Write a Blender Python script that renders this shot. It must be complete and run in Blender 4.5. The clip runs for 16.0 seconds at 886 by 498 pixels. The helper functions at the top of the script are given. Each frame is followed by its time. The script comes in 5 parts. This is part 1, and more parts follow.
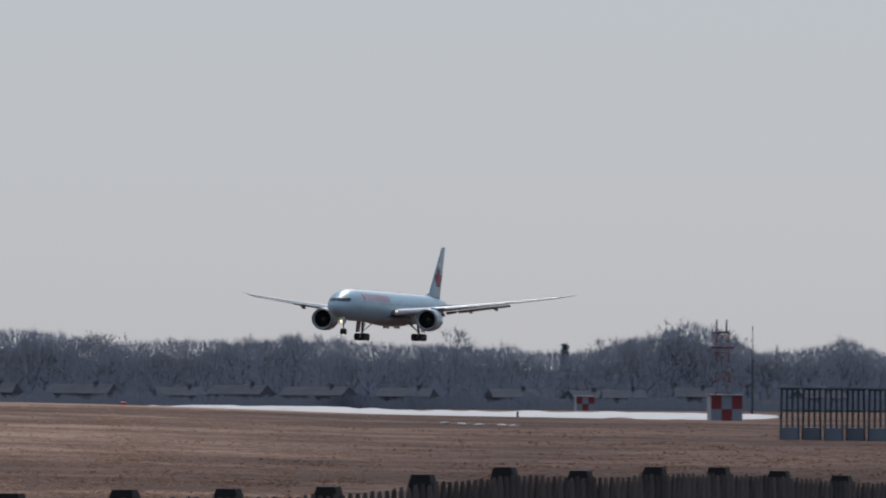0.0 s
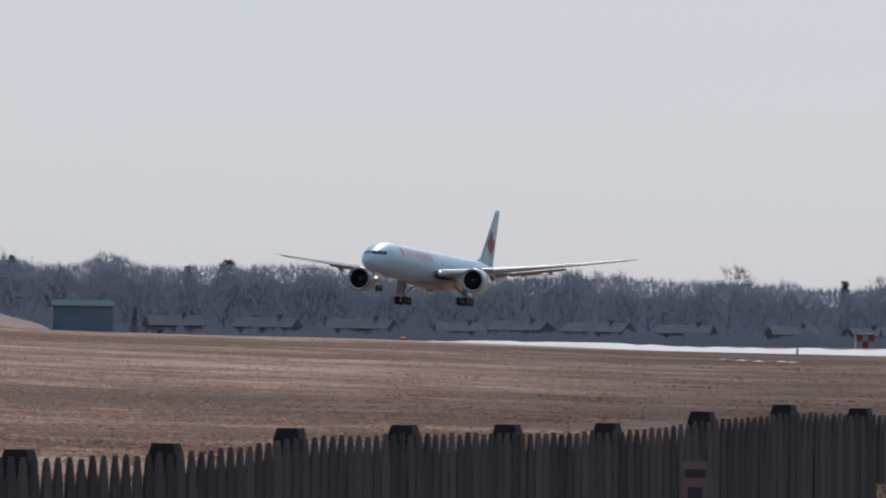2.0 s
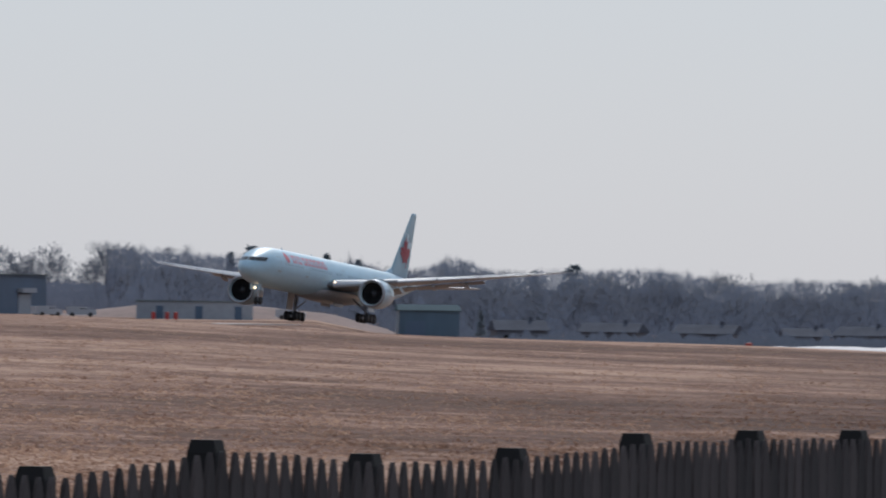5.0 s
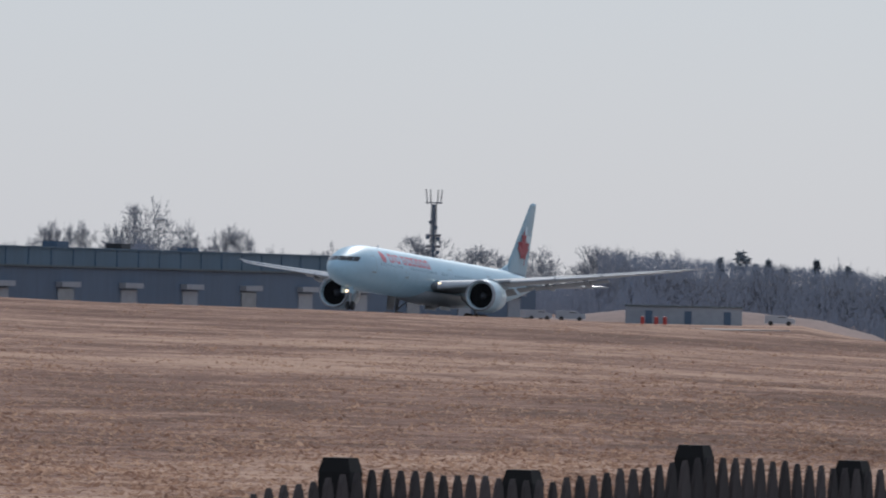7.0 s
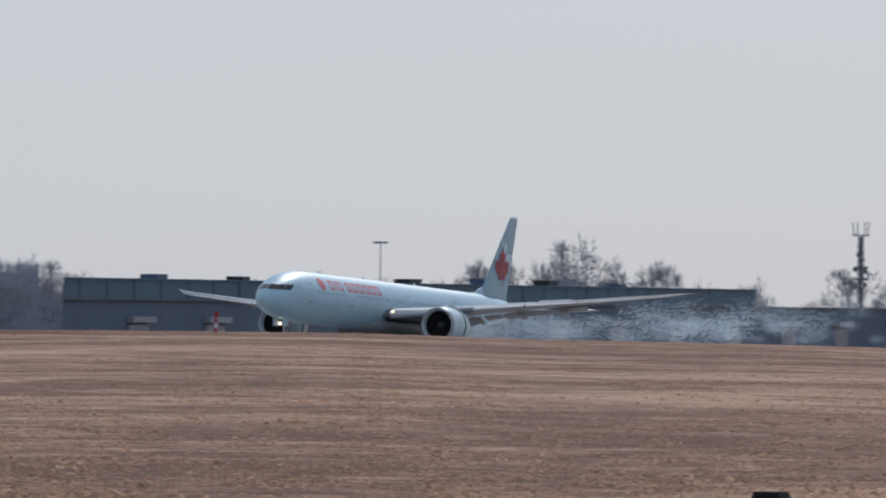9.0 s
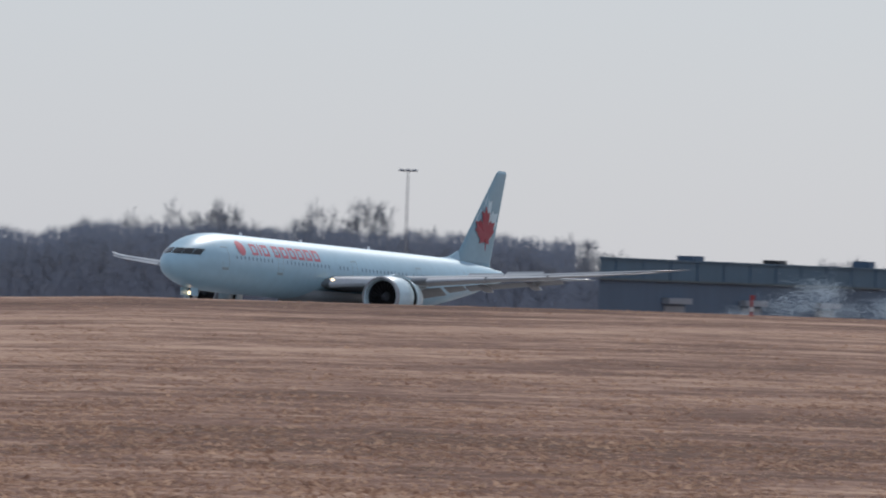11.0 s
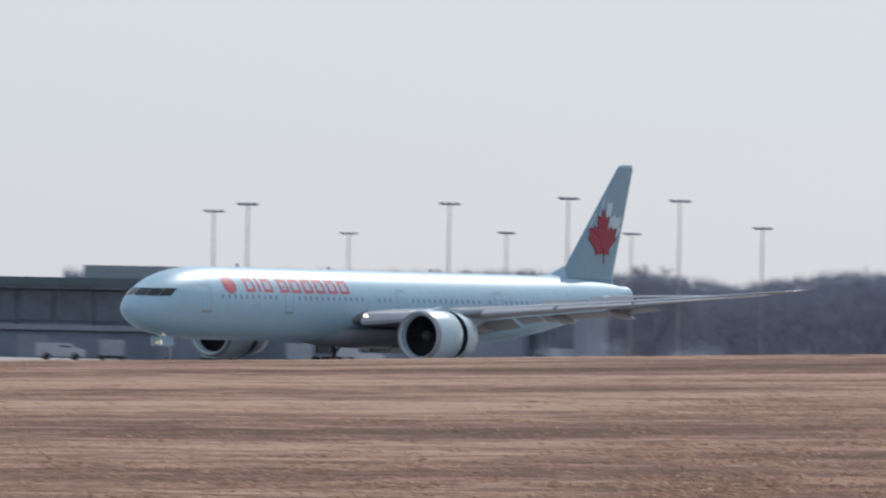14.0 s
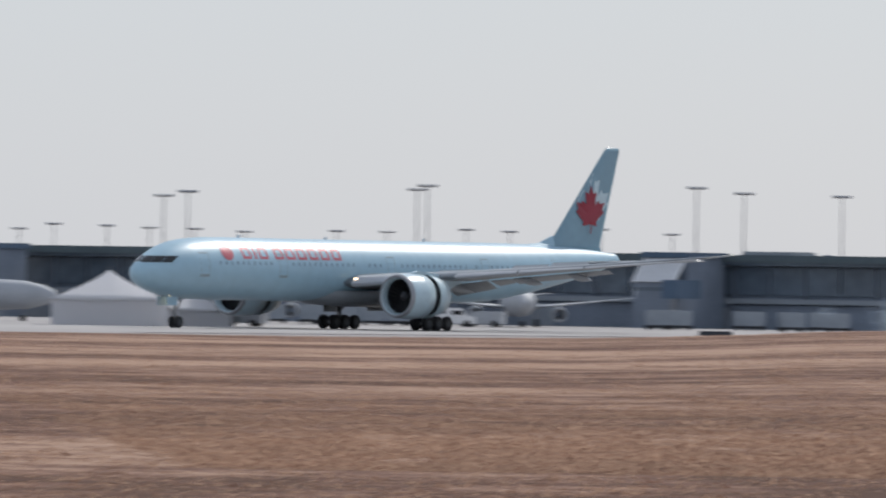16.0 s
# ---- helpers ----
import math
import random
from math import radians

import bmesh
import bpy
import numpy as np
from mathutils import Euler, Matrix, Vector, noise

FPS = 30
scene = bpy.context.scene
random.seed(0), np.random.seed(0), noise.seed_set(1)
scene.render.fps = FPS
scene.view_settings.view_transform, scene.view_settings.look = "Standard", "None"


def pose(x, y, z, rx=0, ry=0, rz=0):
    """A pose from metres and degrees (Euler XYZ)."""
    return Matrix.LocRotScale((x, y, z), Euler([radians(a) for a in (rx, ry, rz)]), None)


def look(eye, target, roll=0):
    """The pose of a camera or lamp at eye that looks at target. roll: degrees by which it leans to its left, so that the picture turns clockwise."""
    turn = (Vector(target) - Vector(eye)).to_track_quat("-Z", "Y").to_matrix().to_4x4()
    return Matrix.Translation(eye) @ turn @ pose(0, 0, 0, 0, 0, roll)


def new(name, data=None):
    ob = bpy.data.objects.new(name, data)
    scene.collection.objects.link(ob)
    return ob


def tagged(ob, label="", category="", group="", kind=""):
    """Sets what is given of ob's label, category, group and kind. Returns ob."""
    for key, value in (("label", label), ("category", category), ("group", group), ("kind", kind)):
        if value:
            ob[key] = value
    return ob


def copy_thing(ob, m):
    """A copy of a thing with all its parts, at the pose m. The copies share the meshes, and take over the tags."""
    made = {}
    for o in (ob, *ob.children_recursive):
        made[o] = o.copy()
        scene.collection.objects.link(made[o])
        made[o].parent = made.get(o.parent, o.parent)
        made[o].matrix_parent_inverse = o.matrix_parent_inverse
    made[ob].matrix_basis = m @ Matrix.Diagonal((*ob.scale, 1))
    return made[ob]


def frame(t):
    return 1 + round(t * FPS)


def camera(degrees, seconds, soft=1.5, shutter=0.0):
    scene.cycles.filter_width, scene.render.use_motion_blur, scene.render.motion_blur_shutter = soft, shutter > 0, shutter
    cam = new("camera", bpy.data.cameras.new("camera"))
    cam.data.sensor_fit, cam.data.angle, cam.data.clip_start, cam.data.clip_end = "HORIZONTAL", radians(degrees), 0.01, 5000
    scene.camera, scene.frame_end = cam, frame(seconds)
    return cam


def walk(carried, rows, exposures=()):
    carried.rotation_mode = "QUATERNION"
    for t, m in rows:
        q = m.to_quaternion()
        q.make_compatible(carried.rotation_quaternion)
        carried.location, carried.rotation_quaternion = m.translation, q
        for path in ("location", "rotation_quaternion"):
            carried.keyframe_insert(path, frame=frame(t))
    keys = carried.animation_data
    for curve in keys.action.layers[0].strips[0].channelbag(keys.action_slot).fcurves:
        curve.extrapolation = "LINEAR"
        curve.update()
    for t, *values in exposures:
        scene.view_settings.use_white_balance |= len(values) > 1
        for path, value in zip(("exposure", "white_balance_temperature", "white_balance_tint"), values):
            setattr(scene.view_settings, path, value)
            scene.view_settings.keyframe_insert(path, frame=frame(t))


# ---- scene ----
# ---- camera ----
CZ = 4.45  # eye height above the runway
cam = camera(5.163, 16.0, soft=2.0, shutter=0.35)
# seconds, heading (degrees right of +y), tilt, roll, metres back from the first stand
PAN = [
    (0, 0.0032, 0.6351, 0.352, 0.0),
    (0.5, -0.4212, 0.6331, 0.511, 0.0),
    (1, -0.8874, 0.5426, 0.541, 0.0),
    (1.5, -1.2295, 0.2183, 0.497, 0.0),
    (2, -1.6280, 0.2492, 0.633, 0.0),
    (2.5, -1.9244, 0.2555, 0.815, 0.0),
    (3, -2.1680, 0.1952, 0.758, 0.0),
    (5.5, -4.4773, 0.3076, 0.972, 0.0),
    (6, -5.4247, 0.3765, 1.232, 0.0),
    (6.5, -5.9393, 0.2755, 1.338, 0.0),
    (7, -6.5021, 0.2337, 1.292, 0.0),
    (7.5, -6.7894, 0.3200, 1.296, 0.0),
    (8, -7.4229, 0.4120, 1.488, 0.0),
    (8.5, -8.2119, 0.4226, 0.802, 0.0),
    (11, -12.1241, 0.2346, 1.904, 0.0),
    (11.5, -13.1620, 0.2472, 1.828, 0.0),
    (12, -14.4163, 0.2130, 1.671, 0.0),
    (12.5, -15.6701, 0.0494, 1.524, 0.0),
    (13, -16.5243, 0.0108, 1.604, 0.0),
    (13.5, -18.0080, 0.1641, 1.395, 0.0),
    (14, -19.3079, 0.4189, 1.150, 9.0),
    (14.5, -21.0850, 0.5107, 1.000, 27.5),
    (15, -22.4657, 0.2352, 1.050, 46.0),
    (15.5, -22.8840, 0.2019, 0.800, 64.5),
    (16, -24.4739, 0.2003, 0.900, 83.0),
]


def heading(az, el=0.0):
    a, e = radians(az), radians(el)
    return Vector((math.sin(a) * math.cos(e), math.cos(a) * math.cos(e), math.sin(e)))


def at(az, r, z=0.0):
    a = radians(az)
    return Vector((r * math.sin(a), r * math.cos(a), z))


def view(az, el, roll, back):
    eye = Vector((0, 0, CZ)) - heading(-24) * back
    return look(eye, eye + heading(az, el) * 100, roll)


walk(cam, [(t, view(a, e, r, b)) for t, a, e, r, b in PAN], exposures=[
    (0, -.32, 6050, 10), (1.5, -0.3, 6050, 10), (2, -0.04, 6050, 10), (2.5, 0.06, 6050, 10), (3, 0, 6050, 10), (6, -0.04, 6050, 10), (8.5, -0.08, 6050, 10), (11, -0.02, 6150, 10), (11.5, 0.06, 6150, 10), (12, 0.06, 6150, 10), (12.5, 0.04, 6150, 10), (13, 0.15, 6150, 10), (14, 0.2, 6150, 10), (15, 0.05, 6350, 10), (16, 0.14, 6350, 10),
])

# ---- world and sun ----
SUN_AZ, SUN_EL = 6.0, 41.0
world = bpy.data.worlds.new("world")
scene.world = world
world.use_nodes = True
wn = world.node_tree.nodes
sky = wn.new("ShaderNodeTexSky")
sky.sky_type = "NISHITA"
sky.sun_disc = False
sky.sun_elevation = radians(SUN_EL)
sky.sun_rotation = radians(SUN_AZ)
sky.altitude = 0
sky.air_density, sky.dust_density, sky.ozone_density = 1.0, 0.7, 1.0
wn["Background"].inputs["Strength"].default_value = 0.1
# thin high haze evens out the sky
veil = wn.new("ShaderNodeMix")
veil.data_type = "RGBA"
veil.inputs["Factor"].default_value = 0.8
veil.inputs["B"].default_value = (5.05, 5.45, 6.2, 1)
world.node_tree.links.new(sky.outputs[0], veil.inputs["A"])
world.node_tree.links.new(veil.outputs["Result"], wn["Background"].inputs["Color"])
sun = new("sun", bpy.data.lights.new("sun", "SUN"))
sun.data.energy = 2.6
sun.data.angle = radians(0.6)
sun.data.color = (1.0, 0.94, 0.86)
sun.matrix_world = look(heading(SUN_AZ, SUN_EL) * 300, (0, 0, 0))


# ---- materials ----
RW_AZ, RW_LAT = 13.51, 434.3


def mat(name, color, rough=0.6, metal=0.0, vary=0.12, scale=1.0, bump=0.0, coat=0.0, second=None, island=False, obj=0.0, stretch=None, spec=0.5):
    m = bpy.data.materials.new(name)
    m.use_nodes = True
    nt = m.node_tree
    n, l = nt.nodes, nt.links
    b = n["Principled BSDF"]
    b.inputs["Roughness"].default_value = rough
    b.inputs["Metallic"].default_value = metal
    b.inputs["Specular IOR Level"].default_value = spec
    if coat:
        b.inputs["Coat Weight"].default_value = coat
        b.inputs["Coat Roughness"].default_value = 0.2
    tc = n.new("ShaderNodeTexCoord")
    mp = n.new("ShaderNodeMapping")
    l.new(tc.outputs["Object"], mp.inputs["Vector"])
    if stretch:
        mp.inputs["Scale"].default_value = stretch
    big, fine = n.new("ShaderNodeTexNoise"), n.new("ShaderNodeTexNoise")
    big.inputs["Scale"].default_value, big.inputs["Detail"].default_value = scale * 0.35, 3
    fine.inputs["Scale"].default_value, fine.inputs["Detail"].default_value = scale * 4.0, 5
    add = n.new("ShaderNodeMath")
    add.operation = "ADD"
    half = n.new("ShaderNodeMath")
    half.operation = "MULTIPLY"
    half.inputs[1].default_value = 0.5
    for t in (big, fine):
        l.new(mp.outputs["Vector"], t.inputs["Vector"])
    l.new(big.outputs["Fac"], add.inputs[0])
    l.new(fine.outputs["Fac"], add.inputs[1])
    l.new(add.outputs[0], half.inputs[0])
    src = half.outputs[0]
    if obj or island:
        info = n.new("ShaderNodeNewGeometry" if island else "ShaderNodeObjectInfo")
        mm = n.new("ShaderNodeMath")
        mm.operation = "MULTIPLY_ADD"
        mm.inputs[1].default_value = obj or 0.3
        l.new(info.outputs["Random Per Island" if island else "Random"], mm.inputs[0])
        l.new(src, mm.inputs[2])
        src = mm.outputs[0]
    ramp = n.new("ShaderNodeValToRGB")
    lo = [max(0.0, c * (1 - vary)) for c in color]
    hi = second or [min(1.0, c * (1 + vary)) for c in color]
    c = (obj or 0.3) / 2 if obj or island else 0.0
    ramp.color_ramp.elements[0].position, ramp.color_ramp.elements[1].position = 0.35 + c * 0.5, 0.66 + c * 1.5
    ramp.color_ramp.elements[0].color, ramp.color_ramp.elements[1].color = (*lo, 1), (*hi, 1)
    l.new(src, ramp.inputs["Fac"])
    l.new(ramp.outputs["Color"], b.inputs["Base Color"])
    if bump:
        bp = n.new("ShaderNodeBump")
        bp.inputs["Strength"].default_value = bump
        l.new(fine.outputs["Fac"], bp.inputs["Height"])
        l.new(bp.outputs["Normal"], b.inputs["Normal"])
    return m


def glow(name, color, strength):
    m = bpy.data.materials.new(name)
    m.use_nodes = True
    b = m.node_tree.nodes["Principled BSDF"]
    b.inputs["Base Color"].default_value = (*color, 1)
    b.inputs["Emission Color"].default_value = (*color, 1)
    b.inputs["Emission Strength"].default_value = strength
    return m


def smoke_mat(name, color, density):
    m = bpy.data.materials.new(name)
    m.use_nodes = True
    n, l = m.node_tree.nodes, m.node_tree.links
    n.remove(n["Principled BSDF"])
    d, tr, mix = n.new("ShaderNodeBsdfDiffuse"), n.new("ShaderNodeBsdfTransparent"), n.new("ShaderNodeMixShader")
    tl, half = n.new("ShaderNodeBsdfTranslucent"), n.new("ShaderNodeMixShader")
    d.inputs["Color"].default_value = tl.inputs["Color"].default_value = (*color, 1)
    mix.inputs["Fac"].default_value = density
    half.inputs["Fac"].default_value = 0.5
    l.new(d.outputs[0], half.inputs[1])
    l.new(tl.outputs[0], half.inputs[2])
    l.new(tr.outputs[0], mix.inputs[1])
    l.new(half.outputs[0], mix.inputs[2])
    l.new(mix.outputs[0], n["Material Output"].inputs["Surface"])
    return m


def east_dimming(n, l, color):
    """The eastern field: reddens and darkens a colour east of an uneven line, painting in a lower exposure."""
    tc, sep, ns = n.new("ShaderNodeTexCoord"), n.new("ShaderNodeSeparateXYZ"), n.new("ShaderNodeTexNoise")
    ns.inputs["Scale"].default_value = 0.03
    l.new(tc.outputs["Object"], ns.inputs["Vector"])
    l.new(tc.outputs["Object"], sep.inputs[0])
    wob, rng, mx = n.new("ShaderNodeMath"), n.new("ShaderNodeMapRange"), n.new("ShaderNodeMix")
    wob.operation = "MULTIPLY_ADD"
    wob.inputs[1].default_value = 30.0
    l.new(ns.outputs["Fac"], wob.inputs[0])
    l.new(sep.outputs["X"], wob.inputs[2])
    rng.inputs["From Min"].default_value, rng.inputs["From Max"].default_value = 0.0, 18.0
    l.new(wob.outputs[0], rng.inputs["Value"])
    mx.data_type, mx.blend_type = "RGBA", "MULTIPLY"
    mx.inputs[7].default_value = (0.43, 0.365, 0.35, 1)
    l.new(rng.outputs[0], mx.inputs[0])
    l.new(color, mx.inputs[6])
    return mx.outputs[2]


def grass_mat():
    m = bpy.data.materials.new("dry_grass")
    m.use_nodes = True
    n, l = m.node_tree.nodes, m.node_tree.links
    b = n["Principled BSDF"]
    b.inputs["Roughness"].default_value = 0.95
    b.inputs["Specular IOR Level"].default_value = 0.15
    tc = n.new("ShaderNodeTexCoord")
    total = None
    for scale, weight, detail in ((0.011, 0.32, 2), (0.05, 0.46, 3), (0.2, 0.38, 4), (0.8, 0.5, 5), (4.0, 0.46, 6)):
        t, k = n.new("ShaderNodeTexNoise"), n.new("ShaderNodeMath")
        t.inputs["Scale"].default_value, t.inputs["Detail"].default_value = scale, detail
        l.new(tc.outputs["Object"], t.inputs["Vector"])
        k.operation = "MULTIPLY_ADD"
        k.inputs[1].default_value = weight
        l.new(t.outputs["Fac"], k.inputs[0])
        if total:
            l.new(total, k.inputs[2])
        else:
            k.inputs[2].default_value = -1.02
        total = k.outputs[0]
    # old mowing strips that run beside the runway
    a = radians(RW_AZ)
    across, along, pair = n.new("ShaderNodeVectorMath"), n.new("ShaderNodeVectorMath"), n.new("ShaderNodeCombineXYZ")
    across.operation = along.operation = "DOT_PRODUCT"
    across.inputs[1].default_value = (-math.cos(a) * 0.036, math.sin(a) * 0.036, 0)
    along.inputs[1].default_value = (math.sin(a) * 0.003, math.cos(a) * 0.003, 0)
    strip, k = n.new("ShaderNodeTexNoise"), n.new("ShaderNodeMath")
    strip.inputs["Scale"].default_value, strip.inputs["Detail"].default_value = 1.0, 3
    for v, s in ((across, "X"), (along, "Y")):
        l.new(tc.outputs["Object"], v.inputs[0])
        l.new(v.outputs["Value"], pair.inputs[s])
    l.new(pair.outputs[0], strip.inputs["Vector"])
    k.operation = "MULTIPLY_ADD"
    k.inputs[1].default_value = 0.95
    l.new(strip.outputs["Fac"], k.inputs[0])
    l.new(total, k.inputs[2])
    total = k.outputs[0]
    ramp = n.new("ShaderNodeValToRGB")
    e = ramp.color_ramp.elements
    e[0].position, e[0].color = 0.395, (0.085, 0.041, 0.025, 1)
    e[1].position, e[1].color = 0.66, (0.365, 0.239, 0.17, 1)
    for p, c in ((0.45, (0.132, 0.066, 0.047)), (0.51, (0.177, 0.096, 0.068)), (0.57, (0.256, 0.156, 0.11))):
        x = e.new(p)
        x.color = (*c, 1)
    l.new(total, ramp.inputs["Fac"])
    # the low exposure over the eastern field is multiplied into the grass colour
    l.new(east_dimming(n, l, ramp.outputs["Color"]), b.inputs["Base Color"])
    bp = n.new("ShaderNodeBump")
    bp.inputs["Strength"].default_value, bp.inputs["Distance"].default_value = 0.35, 0.12
    l.new(t.outputs["Fac"], bp.inputs["Height"])
    l.new(bp.outputs["Normal"], b.inputs["Normal"])
    return m


def leaf_mat(name, dark, light, field=False, thin=0.55):
    """Thin dry blades that let light through."""
    m = bpy.data.materials.new(name)
    m.use_nodes = True
    n, l = m.node_tree.nodes, m.node_tree.links
    n.remove(n["Principled BSDF"])
    d, tl, mix = n.new("ShaderNodeBsdfDiffuse"), n.new("ShaderNodeBsdfTranslucent"), n.new("ShaderNodeMixShader")
    geo, ramp = n.new("ShaderNodeNewGeometry"), n.new("ShaderNodeValToRGB")
    ramp.color_ramp.elements[0].color, ramp.color_ramp.elements[1].color = (*dark, 1), (*light, 1)
    mix.inputs["Fac"].default_value = thin
    l.new(geo.outputs["Random Per Island"], ramp.inputs["Fac"])
    c = east_dimming(n, l, ramp.outputs["Color"]) if field else ramp.outputs["Color"]
    l.new(c, d.inputs["Color"])
    l.new(c, tl.inputs["Color"])
    l.new(d.outputs[0], mix.inputs[1])
    l.new(tl.outputs[0], mix.inputs[2])
    l.new(mix.outputs[0], n["Material Output"].inputs["Surface"])
    return m


M_GRASS = grass_mat()
M_TUFT = leaf_mat("dry_tuft", (0.21, 0.122, 0.09), (0.51, 0.355, 0.26), True)
M_ASPHALT = mat("runway_concrete", (0.27, 0.25, 0.245), 0.85, vary=0.2, scale=0.12, bump=0.05)
M_APRON = mat("apron_concrete", (0.33, 0.315, 0.31), 0.85, vary=0.16, scale=0.08)
M_SNOW = mat("old_snow", (0.42, 0.41, 0.42), 0.7, vary=0.12, scale=0.5, bump=0.3)
M_PAINT = mat("pale_blue_paint", (0.33, 0.50, 0.60), 0.42, vary=0.07, scale=0.25, coat=0.22)
M_NACELLE = mat("nacelle_paint", (0.46, 0.59, 0.65), 0.3, vary=0.08, scale=0.6, coat=0.4)
M_FINBLUE = mat("fin_blue_paint", (0.175, 0.31, 0.39), 0.32, vary=0.08, scale=0.35, coat=0.4)
M_FINPALE = mat("fin_pale_print", (0.52, 0.64, 0.68), 0.35, vary=0.1, scale=0.8)
M_RED = mat("red_print", (0.29, 0.012, 0.034), 0.4, vary=0.15, scale=1.0)
M_TITLE = mat("title_red", (0.50, 0.115, 0.145), 0.4, vary=0.12, scale=1.0)
M_WING = mat("wing_grey", (0.27, 0.295, 0.32), 0.38, vary=0.12, scale=0.5, coat=0.2)
M_SLAT = mat("slat_paint", (0.42, 0.44, 0.47), 0.55, vary=0.08, scale=1.5)
M_DARK = mat("dark_metal", (0.018, 0.019, 0.022), 0.6, 0.0, vary=0.3, scale=2.0)
M_SPINNER = mat("spinner_grey", (0.05, 0.053, 0.06), 0.6, vary=0.2, scale=3.0)
M_RUBBER = mat("tyre_rubber", (0.025, 0.025, 0.026), 0.8, vary=0.3, scale=3.0)
M_STEELG = mat("gear_steel", (0.30, 0.31, 0.33), 0.45, 0.5, vary=0.2, scale=3.0)
M_GLASS = mat("dark_glazing", (0.015, 0.018, 0.022), 0.08, vary=0.2, scale=0.3)
M_CABIN = mat("cabin_window_glass", (0.25, 0.335, 0.41), 0.2, vary=0.2, scale=2.0)
M_SEAM = mat("door_seam", (0.26, 0.32, 0.35), 0.5, vary=0.1, scale=3.0)
M_LAMP = glow("landing_light", (1.0, 0.74, 0.46), 2.6)
# weathered wood taken near black: the backlit side's shade is in its colour
M_FENCE = mat("weathered_backlit_picket", (0.026, 0.022, 0.021), 0.9, vary=0.35, scale=2.0, bump=0.6, obj=0.4, second=(0.085, 0.07, 0.066), stretch=(6, 6, 0.6))
M_POST = mat("creosoted_post", (0.005, 0.005, 0.0052), 0.9, vary=0.3, scale=3.0, bump=0.5)
# aerial haze is put into all these woods colours as a pale blue lift
M_BARK = mat("hazed_bark", (0.125, 0.145, 0.185), 0.95, vary=0.15, scale=0.6, obj=0.3, spec=0.1, second=(0.13, 0.15, 0.19))
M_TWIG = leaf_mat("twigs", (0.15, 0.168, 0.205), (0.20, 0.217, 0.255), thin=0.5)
M_NEEDLE = leaf_mat("hazed_needles", (0.17, 0.205, 0.24), (0.22, 0.26, 0.295), thin=0.5)
M_BRUSH = leaf_mat("hazed_brush_twigs", (0.13, 0.155, 0.21), (0.165, 0.19, 0.25), thin=0.5)
M_THICKET = leaf_mat("hazed_thicket_twigs", (0.13, 0.155, 0.21), (0.16, 0.187, 0.245), thin=0.5)
M_SCRUB = leaf_mat("hazed_scrub_twigs", (0.10, 0.122, 0.165), (0.13, 0.152, 0.2), thin=0.5)
M_DEPTH = mat("hazed_woods_depth", (0.12, 0.145, 0.2), 0.95, vary=0.12, scale=0.03, spec=0.0)
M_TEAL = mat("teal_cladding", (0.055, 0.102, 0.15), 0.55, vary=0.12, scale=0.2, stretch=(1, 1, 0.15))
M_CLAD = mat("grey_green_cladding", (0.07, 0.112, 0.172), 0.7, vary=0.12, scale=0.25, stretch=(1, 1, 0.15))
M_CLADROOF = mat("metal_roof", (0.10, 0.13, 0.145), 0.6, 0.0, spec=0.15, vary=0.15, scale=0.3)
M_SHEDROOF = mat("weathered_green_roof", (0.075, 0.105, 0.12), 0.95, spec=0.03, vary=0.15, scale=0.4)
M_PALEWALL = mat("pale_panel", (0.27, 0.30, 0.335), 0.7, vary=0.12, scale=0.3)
M_WHITE = mat("white_paint", (0.72, 0.72, 0.72), 0.45, vary=0.08, scale=1.0)
# white paint greyed down, with backlit shade put into the colour
M_DIMWHITE = mat("backlit_white_paint", (0.38, 0.40, 0.43), 0.6, vary=0.12, scale=1.0)
M_TENT = leaf_mat("white_canvas", (0.8, 0.8, 0.82), (0.88, 0.88, 0.9), thin=0.5)
M_SIGNRED = mat("signal_red", (0.34, 0.035, 0.03), 0.6, vary=0.15, scale=2.0)
# red paint darkened so that its colour holds the backlit shade
M_DIMRED = mat("backlit_red", (0.17, 0.03, 0.032), 0.8, vary=0.2, scale=1.0)
M_GALV = mat("galvanised_steel", (0.28, 0.29, 0.31), 0.5, 0.6, vary=0.2, scale=2.0)
# far house roofs and siding hold a blue-grey haze in their base colours
M_HAZEROOF = mat("hazed_shingle_roof", (0.078, 0.086, 0.108), 0.9, spec=0.05, vary=0.2, scale=0.8, bump=0.2)
M_HOUSE = mat("hazed_house_siding", (0.13, 0.145, 0.175), 0.8, vary=0.15, scale=0.5, obj=0.3)
M_EARTH = mat("bare_earth_bank", (0.18, 0.125, 0.11), 0.95, vary=0.25, scale=0.15, bump=0.3)
# glazing lightened and blued so that its colour holds the haze
M_TGLASS = mat("hazed_glazing", (0.105, 0.135, 0.172), 0.25, vary=0.3, scale=0.2)
# dark steel lifted towards blue: the haze is in its colour
M_TRESTLE = mat("hazed_steel", (0.04, 0.05, 0.065), 0.8, vary=0.25, scale=2.0)
M_HOOD = mat("pale_hood_sheet", (0.55, 0.56, 0.58), 0.5, vary=0.1, scale=0.6)
M_REED = mat("dry_reed", (0.45, 0.33, 0.22), 0.9, vary=0.3, scale=6.0, island=True)
# concrete grey with distance haze mixed into it
M_CONC = mat("hazed_concrete", (0.195, 0.228, 0.28), 0.85, vary=0.15, scale=1.0, bump=0.15)
M_SMOKE = smoke_mat("tyre_smoke", (0.76, 0.89, 1.0), 0.36)
M_MIST = smoke_mat("thin_mist", (0.74, 0.87, 1.0), 0.14)


